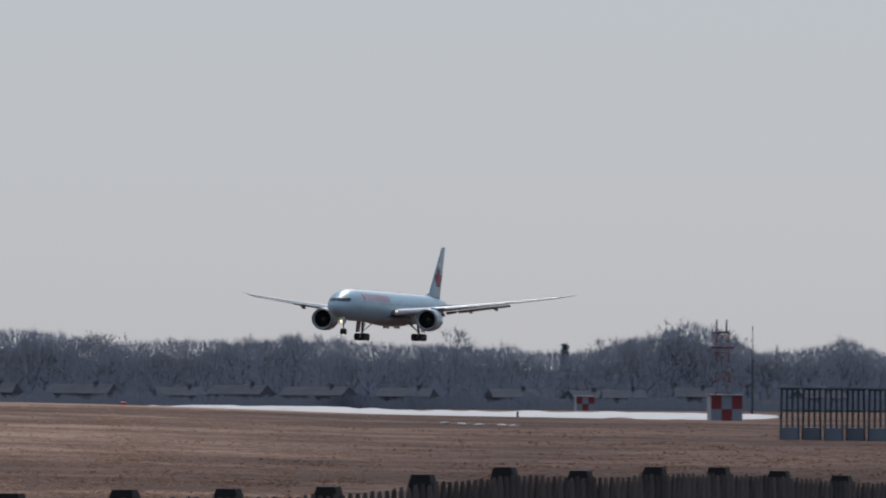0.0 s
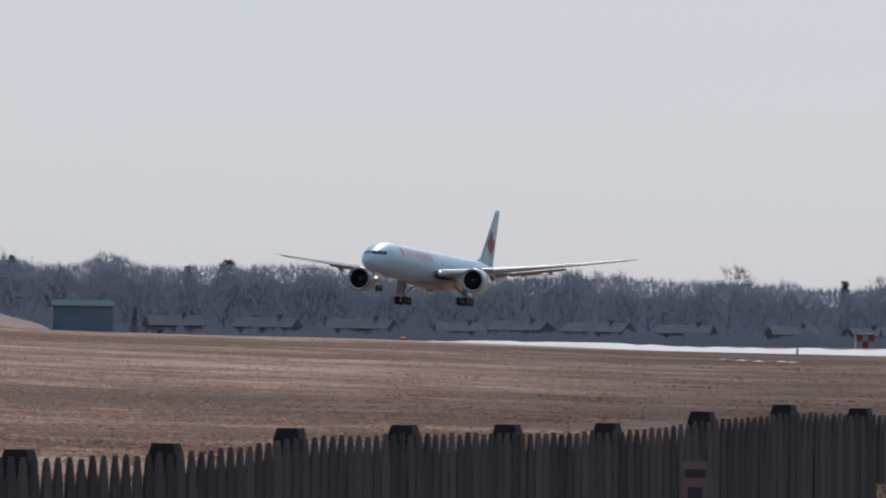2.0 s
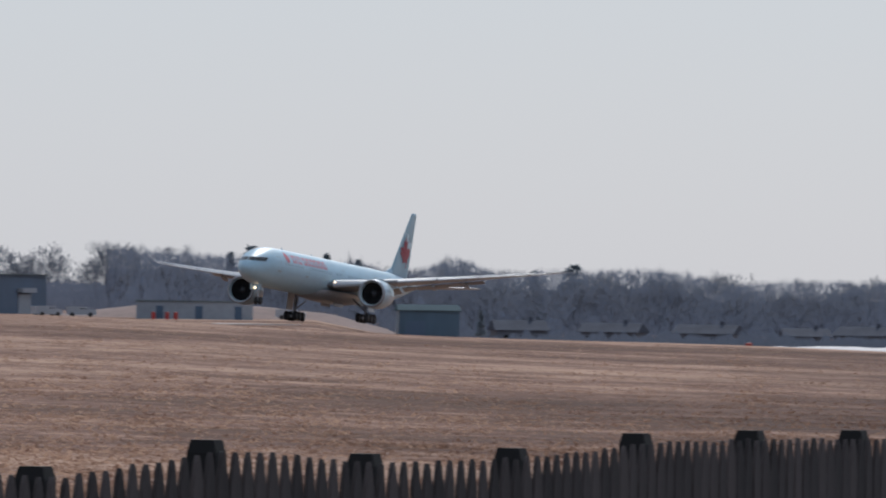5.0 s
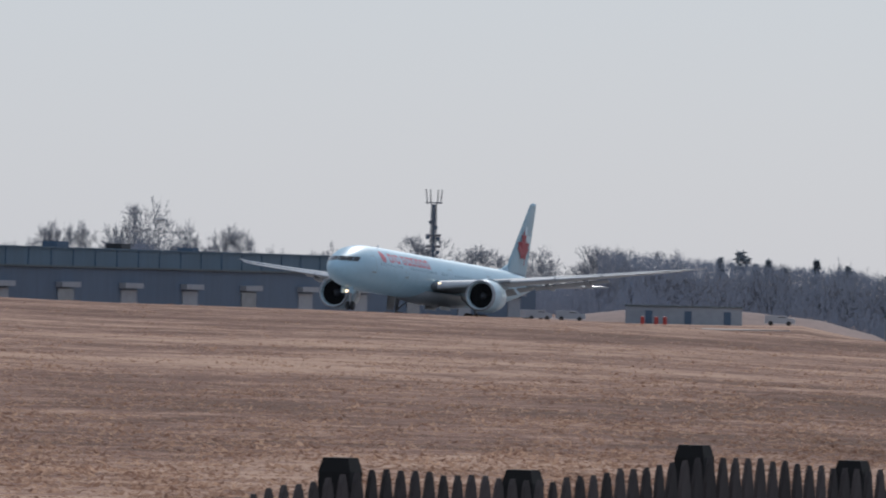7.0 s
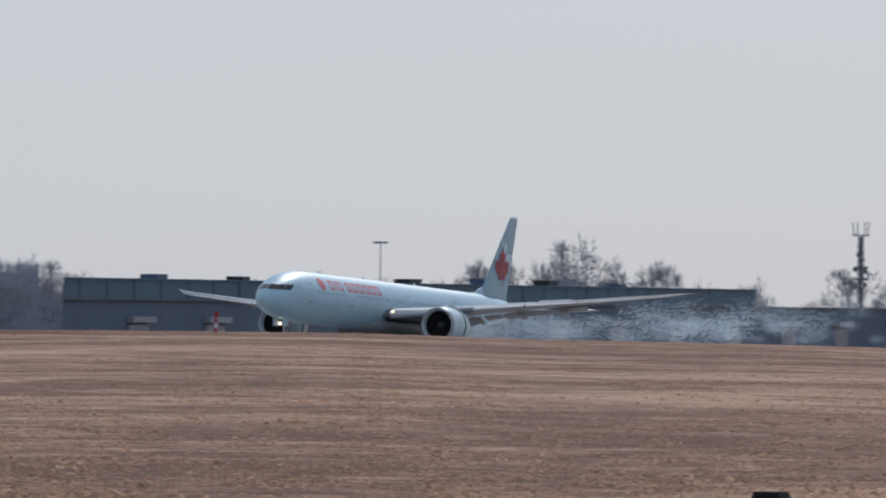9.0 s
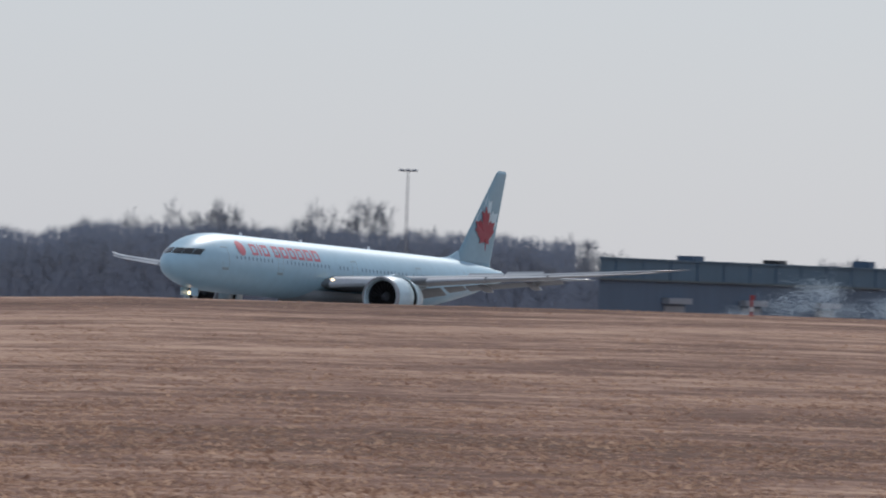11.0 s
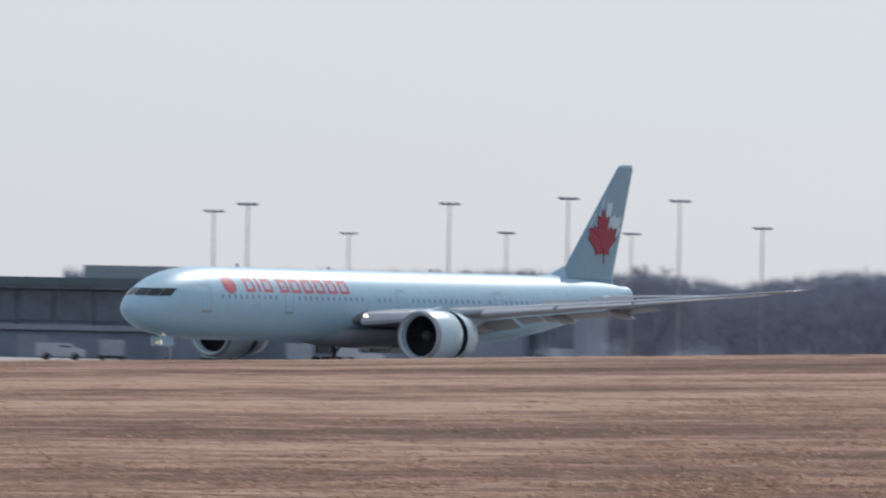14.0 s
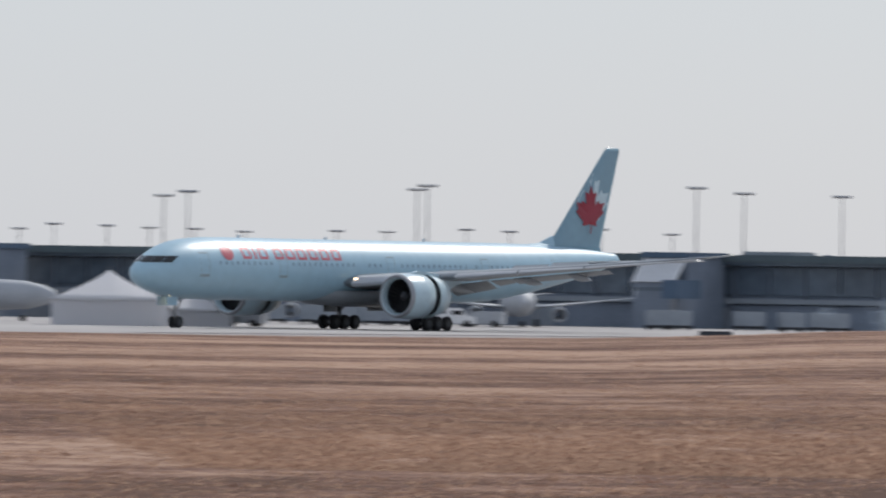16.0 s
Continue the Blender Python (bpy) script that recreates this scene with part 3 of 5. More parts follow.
def engine(plane, side):
    c = (11.3, side * 10.0, 3.2)
    pod = part("engine", fix(lathe(bmesh.new(), [(-0.55, 1.6), (-0.12, 1.72), (0.0, 1.83), (-0.1, 1.95), (-0.45, 2.03), (-1.3, 2.1), (-2.4, 2.1), (-3.55, 2.04), (-3.55, 1.85), (-2.0, 1.75), (-0.55, 1.6)], c)), M_NACELLE, plane, "pale blue engine cowling", True)
    part("inlet_lip", fix(lathe(bmesh.new(), [(-0.32, 1.66), (-0.1, 1.74), (0.012, 1.83), (-0.08, 1.96), (-0.42, 2.036)], c)), M_STEELG, pod, "polished inlet lip", True)
    part("inlet_duct", fix(lathe(bmesh.new(), [(-0.33, 1.65), (-1.3, 1.62), (-1.6, 1.62)], c)), M_DARK, pod, "dark inlet duct", True)
    fan = part("fan", fix(lathe(bmesh.new(), [(-1.55, 1.62), (-1.55, 0.5), (-1.5, 0.45)], c)), M_DARK, pod, "dark fan disc")
    bm = bmesh.new()
    p = []
    for r, w in ((0.45, 0.10), (1.0, 0.13), (1.58, 0.15)):
        for s in (-1, 1):
            aa = s * w * 0.8 / max(r, 0.6)
            p.append(bm.verts.new((-s * 0.16, r * math.cos(aa), r * math.sin(aa))))
    bm.faces.new((p[0], p[1], p[3], p[2]))
    bm.faces.new((p[2], p[3], p[5], p[4]))
    fb = part("fan_blade", fix(bm), M_DARK, pod)
    for i in range(22):
        m = Matrix.Translation((c[0] - 1.35, c[1], c[2])) @ Matrix.Rotation(2 * math.pi * i / 22, 4, "X")
        if i:
            twin(fb, pod, m)
        else:
            fb.matrix_basis = m
    part("spinner", fix(lathe(bmesh.new(), [(-0.75, 0.02), (-0.9, 0.2), (-1.2, 0.42), (-1.5, 0.5)], c, 16)), M_SPINNER, pod, "dark grey spinner", True)
    part("cascade", fix(lathe(bmesh.new(), [(-3.4, 1.84), (-4.6, 1.78), (-4.6, 1.3)], c)), M_DARK, pod, "black reverser cascade ring", True)
    sleeve = part("reverser_sleeve", fix(lathe(bmesh.new(), [(-3.56, 2.04), (-4.4, 1.93), (-5.6, 1.66), (-5.6, 1.58), (-4.4, 1.84), (-3.56, 1.95), (-3.56, 2.04)], c)), M_NACELLE, pod, "pale blue sliding reverser sleeve", True)
    part("core_nozzle", fix(lathe(bmesh.new(), [(-4.4, 1.25), (-6.4, 1.0), (-7.6, 0.72), (-7.6, 0.5), (-8.6, 0.05)], c)), M_STEELG, pod, "bare metal exhaust core", True)
    bm = loft(bmesh.new(), [[(c[0] - 0.9, c[1] - .12, c[2] + 1.95), (c[0] - 0.9, c[1] + .12, c[2] + 1.95), (c[0] - 7.6, c[1] + .2, c[2] + 0.6), (c[0] - 7.6, c[1] - .2, c[2] + 0.6)],
                            [(c[0] - 3.2, c[1] - .2, c[2] + 2.35), (c[0] - 3.2, c[1] + .2, c[2] + 2.35), (c[0] - 11, c[1] + .25, c[2] + 1.7), (c[0] - 11, c[1] - .25, c[2] + 1.7)]])
    part("pylon", fix(bm), M_NACELLE, pod)
    return sleeve


LEAF = [(0, 1.0), (0.11, 0.72), (0.26, 0.79), (0.2, 0.36), (0.36, 0.5), (0.42, 0.4), (0.66, 0.44), (0.56, 0.2), (0.66, 0.13), (0.3, -0.2), (0.34, -0.34), (0.03, -0.28)]


def fin(plane):
    rings = []
    for z, lx, c, th in ((7.6, -24.6, 9.4, 0.55), (8.3, -25.4, 8.3, 0.5), (17.5, -34.1, 2.5, 0.17), (17.85, -34.6, 1.85, 0.08)):
        rings.append([(lx - u, t * 0.9 if i <= 9 else t * 1.28, z) for i, (u, t) in enumerate(airfoil(c, th))])
    f = part("fin", fix(loft(bmesh.new(), rings)), M_FINBLUE, plane, "frosted blue-green tail fin", True)
    for side in (1, -1):
        for scale, cx, cz, out, material, label in ((3.5, -32.1, 11.95, 0.30, M_FINPALE, "pale leaf-like shape"), (2.95, -31.75, 11.2, 0.40, M_RED, "plain red leaf-like shape")):
            pts = [(x, z) for x, z in LEAF] + [(-x, z) for x, z in LEAF[:0:-1]]
            lean = -0.06
            co = [Vector((cx + x * scale * 1.2 + z * scale * lean, side * out, cz + z * scale)) for x, z in pts]
            bm = bmesh.new()
            c0 = bm.verts.new((cx, side * out, cz))
            vs = [bm.verts.new(c) for c in co]
            for i in range(len(vs)):
                bm.faces.new((c0, vs[i], vs[(i + 1) % len(vs)]))
            fix(bm)
            # hug the fin's slope
            for v in bm.verts:
                k = (v.co.z - 8.3) / 9
                chord = 8.3 - 5.7 * k
                lead = -25.4 - 8.6 * k
                u = min(0.96, max(0.04, (lead - v.co.x) / chord))
                v.co.x = lead - u * chord
                th = (0.5 - 0.33 * k) * 5 * (0.2969 * math.sqrt(u) - 0.126 * u - 0.3516 * u * u + 0.2843 * u**3 - 0.1036 * u**4) * 0.9
                v.co.y = side * (th + (0.075 if material is M_RED else 0.02))
            if material is M_RED:
                box(bm, cx - 0.05, side * 0.33 - 0.02, cz - 1.7, cx + 0.05, side * 0.33 + 0.02, cz - 0.5)
            part("tail_mark", bm, material, f, label)
        part("fin_root_fairing", fix(loft(bmesh.new(), [[(-21.5, side * .02, 8.3), (-21.5, side * .1, 8.28), (-26, side * .35, 8.25), (-26, side * .02, 8.35)], [(-23.9, side * .01, 8.5), (-23.9, side * .03, 8.5), (-26, side * .1, 9.2), (-26, side * .01, 9.2)]])), M_PAINT, f)


def wheel_mesh(r, w):
    bm = bmesh.new()
    n = 20
    loft(bm, [[(rr * math.cos(2 * math.pi * i / n), y, rr * math.sin(2 * math.pi * i / n)) for i in range(n)] for y, rr in ((-w, r * 0.55), (-w, r * 0.86), (-w * 0.7, r), (w * 0.7, r), (w, r * 0.86), (w, r * 0.55))])
    return fix(bm)


def gear(plane):
    def wheel(parent, p, r, w):
        ty = part("wheel", wheel_mesh(r, w), M_RUBBER, parent, "black tyre", True)
        ty.location = p
        bm = bmesh.new()
        tube(bm, (0, -w * 1.03, 0), (0, w * 1.03, 0), r * 0.5, n=14)
        part("rim", fix(bm), M_SPINNER, ty, "dark grey wheel rim")
    nose = part("nose_gear", fix(tube(bmesh.new(), (31.22, 0, 0.55), (31.5, 0, 3.4), 0.13, 0.16, 8)), M_STEELG, plane, "grey nose gear leg")
    for s in (1, -1):
        wheel(nose, (31.22, 0.32 * s, 0.54), 0.54, 0.2)
        bm = bmesh.new()
        tube(bm, (31.65, 0.32 * s, 2.35), (31.78, 0.32 * s, 2.35), 0.17, 0.19, 12)
        part("taxi_light", fix(bm), M_LAMP, nose, "lit landing light on the nose leg")
        part("gear_door", cuboid(31.7, 0.55 * s - .03, 2.05, 33.2, 0.55 * s + .03, 2.85), M_PAINT, nose)
    bm = tube(bmesh.new(), (31.3, 0, 1.4), (30.1, 0, 2.9), 0.07, n=6)
    tube(bm, (31.22, -0.5, 0.54), (31.22, 0.5, 0.54), 0.08, n=6)
    part("drag_brace", fix(bm), M_STEELG, nose)
    legs = []
    for s in (1, -1):
        leg = part("main_gear", fix(tube(bmesh.new(), (0, 5.5 * s, 0.8), (0.3, 5.2 * s, 4.3), 0.22, 0.26, 10)), M_STEELG, plane, "grey main gear leg")
        legs.append(leg)
        part("truck_beam", fix(tube(bmesh.new(), (-1.5, 5.5 * s, 0.68), (1.5, 5.5 * s, 0.68), 0.17, n=8)), M_STEELG, leg)
        for x in (-1.47, 0, 1.47):
            for y in (-0.7, 0.7):
                wheel(leg, (x, 5.5 * s + y, 0.67), 0.67, 0.25)
        bm = tube(bmesh.new(), (0.1, 5.45 * s, 1.6), (2.3, 4.2 * s, 3.4), 0.1, n=6)
        tube(bm, (0.1, 5.45 * s, 1.6), (0, 3.4 * s, 3.3), 0.1, n=6)
        part("side_brace", fix(bm), M_STEELG, leg)
        part("gear_door", fix(loft(bmesh.new(), [[(-1.2, 6.3 * s, 1.6), (1.4, 6.3 * s, 1.6), (1.4, 6.36 * s, 1.6), (-1.2, 6.36 * s, 1.6)], [(-1.4, 6.0 * s, 4.2), (1.6, 6.0 * s, 4.2), (1.6, 6.06 * s, 4.2), (-1.4, 6.06 * s, 4.2)]])), M_WING, leg)
        part("gear_door", cuboid(-2.6, 1.0 * s - .04, 1.75, 1.5, 1.0 * s + .04, 2.75), M_WING, plane, "open belly gear door")
    return legs


def airliner():
    plane = empty("airliner", Matrix(), "pale blue twin-engine wide-body airliner with red tail mark, landing", "airplane")
    fuselage(plane)
    spoilers, both = wings(plane)
    sleeves = [engine(plane, s) for s in (1, -1)]
    fin(plane)
    legs = gear(plane)
    for x, h in ((22, .35), (9, .3), (-6, .35)):
        part("antenna", cuboid(x, -.03, 8.3, x + .5, .03, 8.3 + h), M_WHITE, plane)
    return plane, spoilers, sleeves, both, legs


PLANE, SPOILERS, SLEEVES, WINGS, LEGS = airliner()

# ---- the picket fence ----
POSTS = [-10.6, -9.27, -8.07, -6.93, -5.87, -4.88, -3.96, -3.11, -2.39, -1.73, -1.13, -0.55, -0.005, 0.47, 0.91, 1.34, 1.71, 2.06, 2.42, 2.77, 3.1]
POST_EL = [-2.3, -1.75, -1.29, -1.02, -1.066, -0.897, -0.965, -0.92, -0.824, -0.797, -0.787, -0.772, -0.697, -0.651, -0.667, -0.642, -0.642, -0.66, -0.684, -0.69, -0.69]


def fence():
    th = empty("picket_fence", Matrix(), "weathered grey-brown wooden picket fence, darkened as backlit, with black posts", "fence")
    tops = []
    for a, e in zip(POSTS, POST_EL):
        r = 49.0 * math.sin(radians(22)) / math.sin(radians(22 - (a + 6.93)))
        tops.append(at(a, r, CZ + r * math.tan(radians(e))))
    run = (tops[-1] - tops[0])
    turn = Matrix.Rotation(math.atan2(run.y, run.x), 4, "Z")
    bm = bmesh.new()
    w = 0.085
    loft(bm, [[(-w, -w, -2.4), (w, -w, -2.4), (w, w, -2.4), (-w, w, -2.4)], [(-w, -w, -0.07), (w, -w, -0.07), (w, w, -0.07), (-w, w, -0.07)], [(-w * .8, -w * .8, 0), (w * .8, -w * .8, 0), (w * .8, w * .8, 0), (-w * .8, w * .8, 0)]])
    post = part("post", fix(bm), M_POST, th, "black creosoted square post")
    pk = 0.082
    bm = bmesh.new()
    out = [(-pk, -2.2), (pk, -2.2), (pk, -0.25), (pk * .8, -0.14), (pk * .42, -0.04), (0.008, 0), (-0.008, 0), (-pk * .42, -0.04), (-pk * .8, -0.14), (-pk, -0.25)]
    loft(bm, [[(x, -0.011, z) for x, z in out], [(x, 0.011, z) for x, z in out]])
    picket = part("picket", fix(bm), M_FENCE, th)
    firstp = firstk = True
    rail = bmesh.new()
    for i, p in enumerate(tops):
        m = Matrix.Translation(p + Vector((0, 0, 0.02))) @ turn @ pose(0, 0.13, 0)
        if firstp:
            post.matrix_basis, firstp = m, False
        else:
            twin(post, th, m)
        if i + 1 == len(tops):
            break
        q = tops[i + 1]
        n = 13
        for k in range(n):
            u = (k + 0.5) / n
            c = p.lerp(q, u)
            c.z += -0.035 + random.uniform(-0.01, 0.01)
            m = Matrix.Translation(c) @ turn @ pose(0, 0, 0, random.uniform(-.6, .6), random.uniform(-1.0, 1.0), random.uniform(-2, 2))
            if firstk:
                picket.matrix_basis, firstk = m, False
            else:
                twin(picket, th, m)
        for dz in (-0.5, -1.6):
            side = turn @ Vector((0, 0.035, 0))
            tube(rail, p + Vector((0, 0, dz)) + side, q + Vector((0, 0, dz)) + side, 0.045, n=4)
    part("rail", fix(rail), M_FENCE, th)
    return tops


FENCE_TOPS = fence()


# ---- woods ----
def bare_tree_mesh(seed, height, spread):
    """Trunk and limbs, and the twig crown, of one bare tree: limbs fork outwards and up into a rounded crown."""
    rng = random.Random(seed)
    trunk, crown = bmesh.new(), bmesh.new()
    todo = [(Vector((0, 0, -0.5)), Vector((rng.uniform(-.06, .06), rng.uniform(-.06, .06), 1)).normalized(), height * 0.26, height * 0.013, 0)]

    def blade_at(p, d, length, w):
        e = d.cross(Vector((rng.gauss(0, 1), rng.gauss(0, 1), rng.gauss(0, 1)))).normalized() * w
        crown.faces.new([crown.verts.new(p - e), crown.verts.new(p + e), crown.verts.new(p + d * length)])

    while todo:
        p, d, length, r, depth = todo.pop(0)
        q = p + d * length
        if depth < 3:
            tube(trunk, p, q, r, r * 0.72, 5 if depth < 2 else 4)
        else:
            blade_at(p, d, length * 1.15, max(0.05, r))
        if depth >= 6:
            for _ in range(4):
                nd = (d + Vector((rng.gauss(0, .6), rng.gauss(0, .6), rng.gauss(.15, .5)))).normalized()
                blade_at(p.lerp(q, rng.uniform(.2, 1)), nd, rng.uniform(.5, 1.1), .034)
            continue
        side = d.orthogonal().normalized()
        turn0 = rng.uniform(0, 6.28)
        n = (4, 3, 3, 2, 3, 2)[depth]
        for k in range(n):
            lean = radians(rng.uniform(20, 46) * spread) if k or depth == 0 else radians(rng.uniform(4, 16))
            out = Matrix.Rotation(turn0 + 6.28 * k / n + rng.uniform(-.5, .5), 3, d) @ side
            nd = d * math.cos(lean) + out * math.sin(lean)
            nd.z += 0.10 if depth > 1 else 0.02
            todo.append((p.lerp(q, rng.uniform(.55, 1.0) if k else 1.0), nd.normalized(), length * rng.uniform(.62, .84), r * .62, depth + 1))
    top = max(v.co.z for v in crown.verts)
    for bm in (trunk, crown):
        for v in bm.verts:
            v.co *= height / top
    return trunk, crown


def bare_tree(seed, height, spread=1.0):
    t, c = bare_tree_mesh(seed, height, spread)
    ob = empty("bare_tree", Matrix(), "leafless winter tree with fine twigs, haze blue in its grey", "tree", "bare trees along the airfield")
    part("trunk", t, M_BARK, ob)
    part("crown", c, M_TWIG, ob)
    return ob


def pine(seed, height, flat=False):
    rng = random.Random(seed)
    ob = empty("pine_tree", Matrix(), "pine standing among bare trees, tinted pale blue-grey for haze", "tree", "pines among the woods")
    part("trunk", tube(bmesh.new(), (0, 0, -0.5), (0, 0, height * 0.97), height * 0.02, 0.04, 6), M_BARK, ob)
    bm = bmesh.new()
    for i in range(110 if flat else 230):
        u = rng.random() ** 0.8
        z = height * ((0.45 if flat else 0.12) + (0.55 if flat else 0.86) * u)
        rad = height * (0.2 * (1 - u * u) + 0.04 if flat else 0.2 * (1 - u) + 0.01) * rng.uniform(0.3, 1.1)
        a = rng.uniform(0, 2 * math.pi)
        c = Vector((rad * math.cos(a), rad * math.sin(a), z))
        s = height * rng.uniform(0.025, 0.06)
        for _ in range(4):
            d = Vector((rng.gauss(0, 1), rng.gauss(0, 1), rng.gauss(0.1, 0.35))).normalized() * s * 1.5
            e = d.orthogonal().normalized() * s * 0.45
            bm.faces.new([bm.verts.new(c - d * 0.2 + e), bm.verts.new(c - d * 0.2 - e), bm.verts.new(c + d)])
    part("crown", bm, M_NEEDLE, ob)
    return ob


SKYLINE = [(-21, 0.28), (-18.07, 0.33), (-17.54, 0.27), (-16.9, 0.36), (-16.3, 0.37), (-15.7, 0.5), (-15.3, 0.45), (-14.86, 0.32), (-14.5, 0.28), (-14.1, 0.36), (-13.6, 0.47), (-13.1, 0.36), (-12.8, 0.49), (-12.5, 0.5), (-12.2, 0.36), (-11.2, 0.34), (-10.6, 0.32), (-10.1, 0.31), (-9.66, 0.35), (-9.2, 0.30), (-8.8, 0.33), (-8.5, 0.34), (-8.27, 0.47), (-8.0, 0.34), (-7.7, 0.33), (-7.5, 0.21), (-7.17, 0.25), (-6.9, 0.13), (-6.65, 0.29), (-6.4, 0.2), (-6.1, 0.27), (-5.5, 0.25), (-4.7, 0.19), (-4.1, 0.17), (-3.86, 0.11), (-3.57, 0.22), (-3.34, 0.14), (-2.69, 0.16), (-2.35, 0.16), (-1.97, 0.09), (-1.59, 0.11), (-1.13, 0.1), (-0.86, 0.13), (-0.27, 0.09), (0.39, 0.08), (0.55, 0.045), (0.88, 0.07), (1.2, 0.15), (1.44, 0.23), (1.6, 0.18), (1.8, 0.085), (2.04, 0.06), (2.36, 0.135), (2.59, 0.05), (4.0, 0.08)]


def wood_r(az):
    return float(np.interp(az, [-40, -19, -14, -12, -9, -5, -3, 5], [1500, 1450, 1500, 1600, 1950, 2100, 2250, 2300]))


def skyline(az):
    return float(np.interp(az, [s[0] for s in SKYLINE], [s[1] for s in SKYLINE]))


# single crowns that rise over the woods: heading, height angle, width in degrees
CROWNS = [(-18.07, 0.37, 0.25), (-16.89, 0.39, 0.34), (-15.77, 0.51, 0.28), (-15.5, 0.525, 0.27), (-14.17, 0.375, 0.3), (-13.87, 0.424, 0.28), (-13.6, 0.509, 0.32), (-13.4, 0.513, 0.3), (-12.81, 0.522, 0.24), (-12.56, 0.53, 0.29), (-12.17, 0.385, 0.18), (-11.31, 0.357, 0.35),
          (-8.8, 0.366, 0.2), (-8.64, 0.373, 0.16), (-8.28, 0.51, 0.34), (-7.99, 0.381, 0.2), (-7.73, 0.364, 0.25), (-7.47, 0.245, 0.16), (-7.19, 0.281, 0.18), (-6.62, 0.317, 0.22), (-6.29, 0.275, 0.3), (-5.91, 0.267, 0.25), (-5.52, 0.282, 0.28), (-5.15, 0.267, 0.3), (-4.17, 0.24, 0.2), (-3.58, 0.236, 0.23),
          (-2.4, 0.175, 0.16), (-2.22, 0.165, 0.2), (-1.89, 0.155, 0.2), (-0.83, 0.15, 0.26), (-0.6, 0.15, 0.2), (0.04, 0.19, 0.3), (1.24, 0.168, 0.25), (1.47, 0.252, 0.23), (2.38, 0.159, 0.3)]


def mass_top(az):
    """Height angle of the closed mass of the woods, below the single crowns."""
    low = 0.25 if -11.35 < az < -5.6 else 0.06 if az < -11.35 else 0.035
    top = min(skyline(az), 0.35) if az < -11.35 else skyline(az)
    return top - low + 0.02 * noise.noise(Vector((az * 3, 2, 0))) + 0.02 * noise.noise(Vector((az * 11, 2, 0)))


def woods():
    kinds = [bare_tree(10 + i, 14.0, 0.85 + 0.07 * i) for i in range(7)]
    reach = []
    for k in kinds:
        co = [v.co for c in k.children for v in c.data.vertices]
        reach.append(float(np.percentile([math.hypot(c.x, c.y) for c in co], 96)))
    rng = random.Random(4)
    used = set()

    def plant(az, r, top_el, width=0.0):
        z0 = ground_z(az, r)
        h = max(5.0, CZ + r * math.tan(radians(top_el)) - z0)
        k = rng.randrange(len(kinds))
        m = Matrix.Translation(at(az, r, z0)) @ Matrix.Rotation(rng.uniform(0, 6.28), 4, "Z")
        if k not in used:
            ob = kinds[k]
            ob.matrix_basis = m
            used.add(k)
        else:
            ob = copy_thing(kinds[k], m)
        sz = h / 14.0
        sx = r * math.tan(radians(width / 2)) / reach[k] if width else sz * rng.uniform(0.8, 1.05)
        ob.scale = (min(sx, sz * 1.5),) * 2 + (sz,)

    for az, el, width in CROWNS:
        plant(az, wood_r(az) * 0.985, el + 0.012, width * (1.6 if -11.35 < az < -5.0 else 1.3))
    shapes = []
    for k in kinds:
        me = k.children[1].data
        co, ix = np.empty(len(me.vertices) * 3), np.empty(len(me.loops), dtype=int)
        me.vertices.foreach_get("co", co)
        me.loops.foreach_get("vertex_index", ix)
        shapes.append((co.reshape(-1, 3), ix.reshape(-1, 3)))
    verts, faces, count = [], [], 0
    a = -21.0
    while a < 3.4:
        for row in range(2):
            az = a + rng.uniform(-0.06, 0.06)
            r = wood_r(az) * (0.97 + 0.03 * row) + rng.uniform(-20, 20)
            if -11.35 < az < -5.6:
                el = skyline(az) - 0.06 + rng.uniform(-0.08, 0.02)
            else:
                el = min(skyline(az), 0.43) + (0.04 if az > -5.6 else 0.0) - row * 0.015 + rng.uniform(-0.08, 0.01)
            if row == 0:
                plant(az, r, el)
                continue
            z0, k, c, w = ground_z(az, r), rng.randrange(7), rng.uniform(0, 6.28), rng.uniform(0.8, 1.05)
            h = max(5.0, CZ + r * math.tan(radians(el)) - z0) / 14.0
            co, ix = shapes[k]
            o = at(az, r, z0)
            verts.append(np.stack([o.x + h * w * (co[:, 0] * math.cos(c) - co[:, 1] * math.sin(c)), o.y + h * w * (co[:, 0] * math.sin(c) + co[:, 1] * math.cos(c)), o.z + h * co[:, 2]], 1))
            faces.append(ix + count)
            count += len(co)
        a += rng.uniform(0.11, 0.18) * (1700 / wood_r(a))
    me = bpy.data.meshes.new("back_trees")
    me.from_pydata(np.concatenate(verts).tolist(), [], np.concatenate(faces).tolist())
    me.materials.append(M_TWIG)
    tagged(new("back_trees", me), "leafless crowns deeper in the woods, haze in their colour", "woods", kind="stuff")
    # pines that stand out
    for i, (az, el, flat) in enumerate(((-4.884, 0.224, False), (-4.76, 0.253, True), (-4.602, 0.215, False), (-4.322, 0.219, False), (-4.14, 0.19, False), (-4.68, 0.19, False), (-4.5, 0.17, False), (-2.88, 0.17, True), (-3.11, 0.145, False), (0.718, 0.089, False), (-3.42, -0.10, False))):
        r = wood_r(az) * 0.978
        if el < 0:
            r = 1560
        z0 = ground_z(az, r)
        h = CZ + r * math.tan(radians(el)) - z0
        ob = pine(50 + i, h, flat)
        ob.matrix_basis = Matrix.Translation(at(az, r, z0))


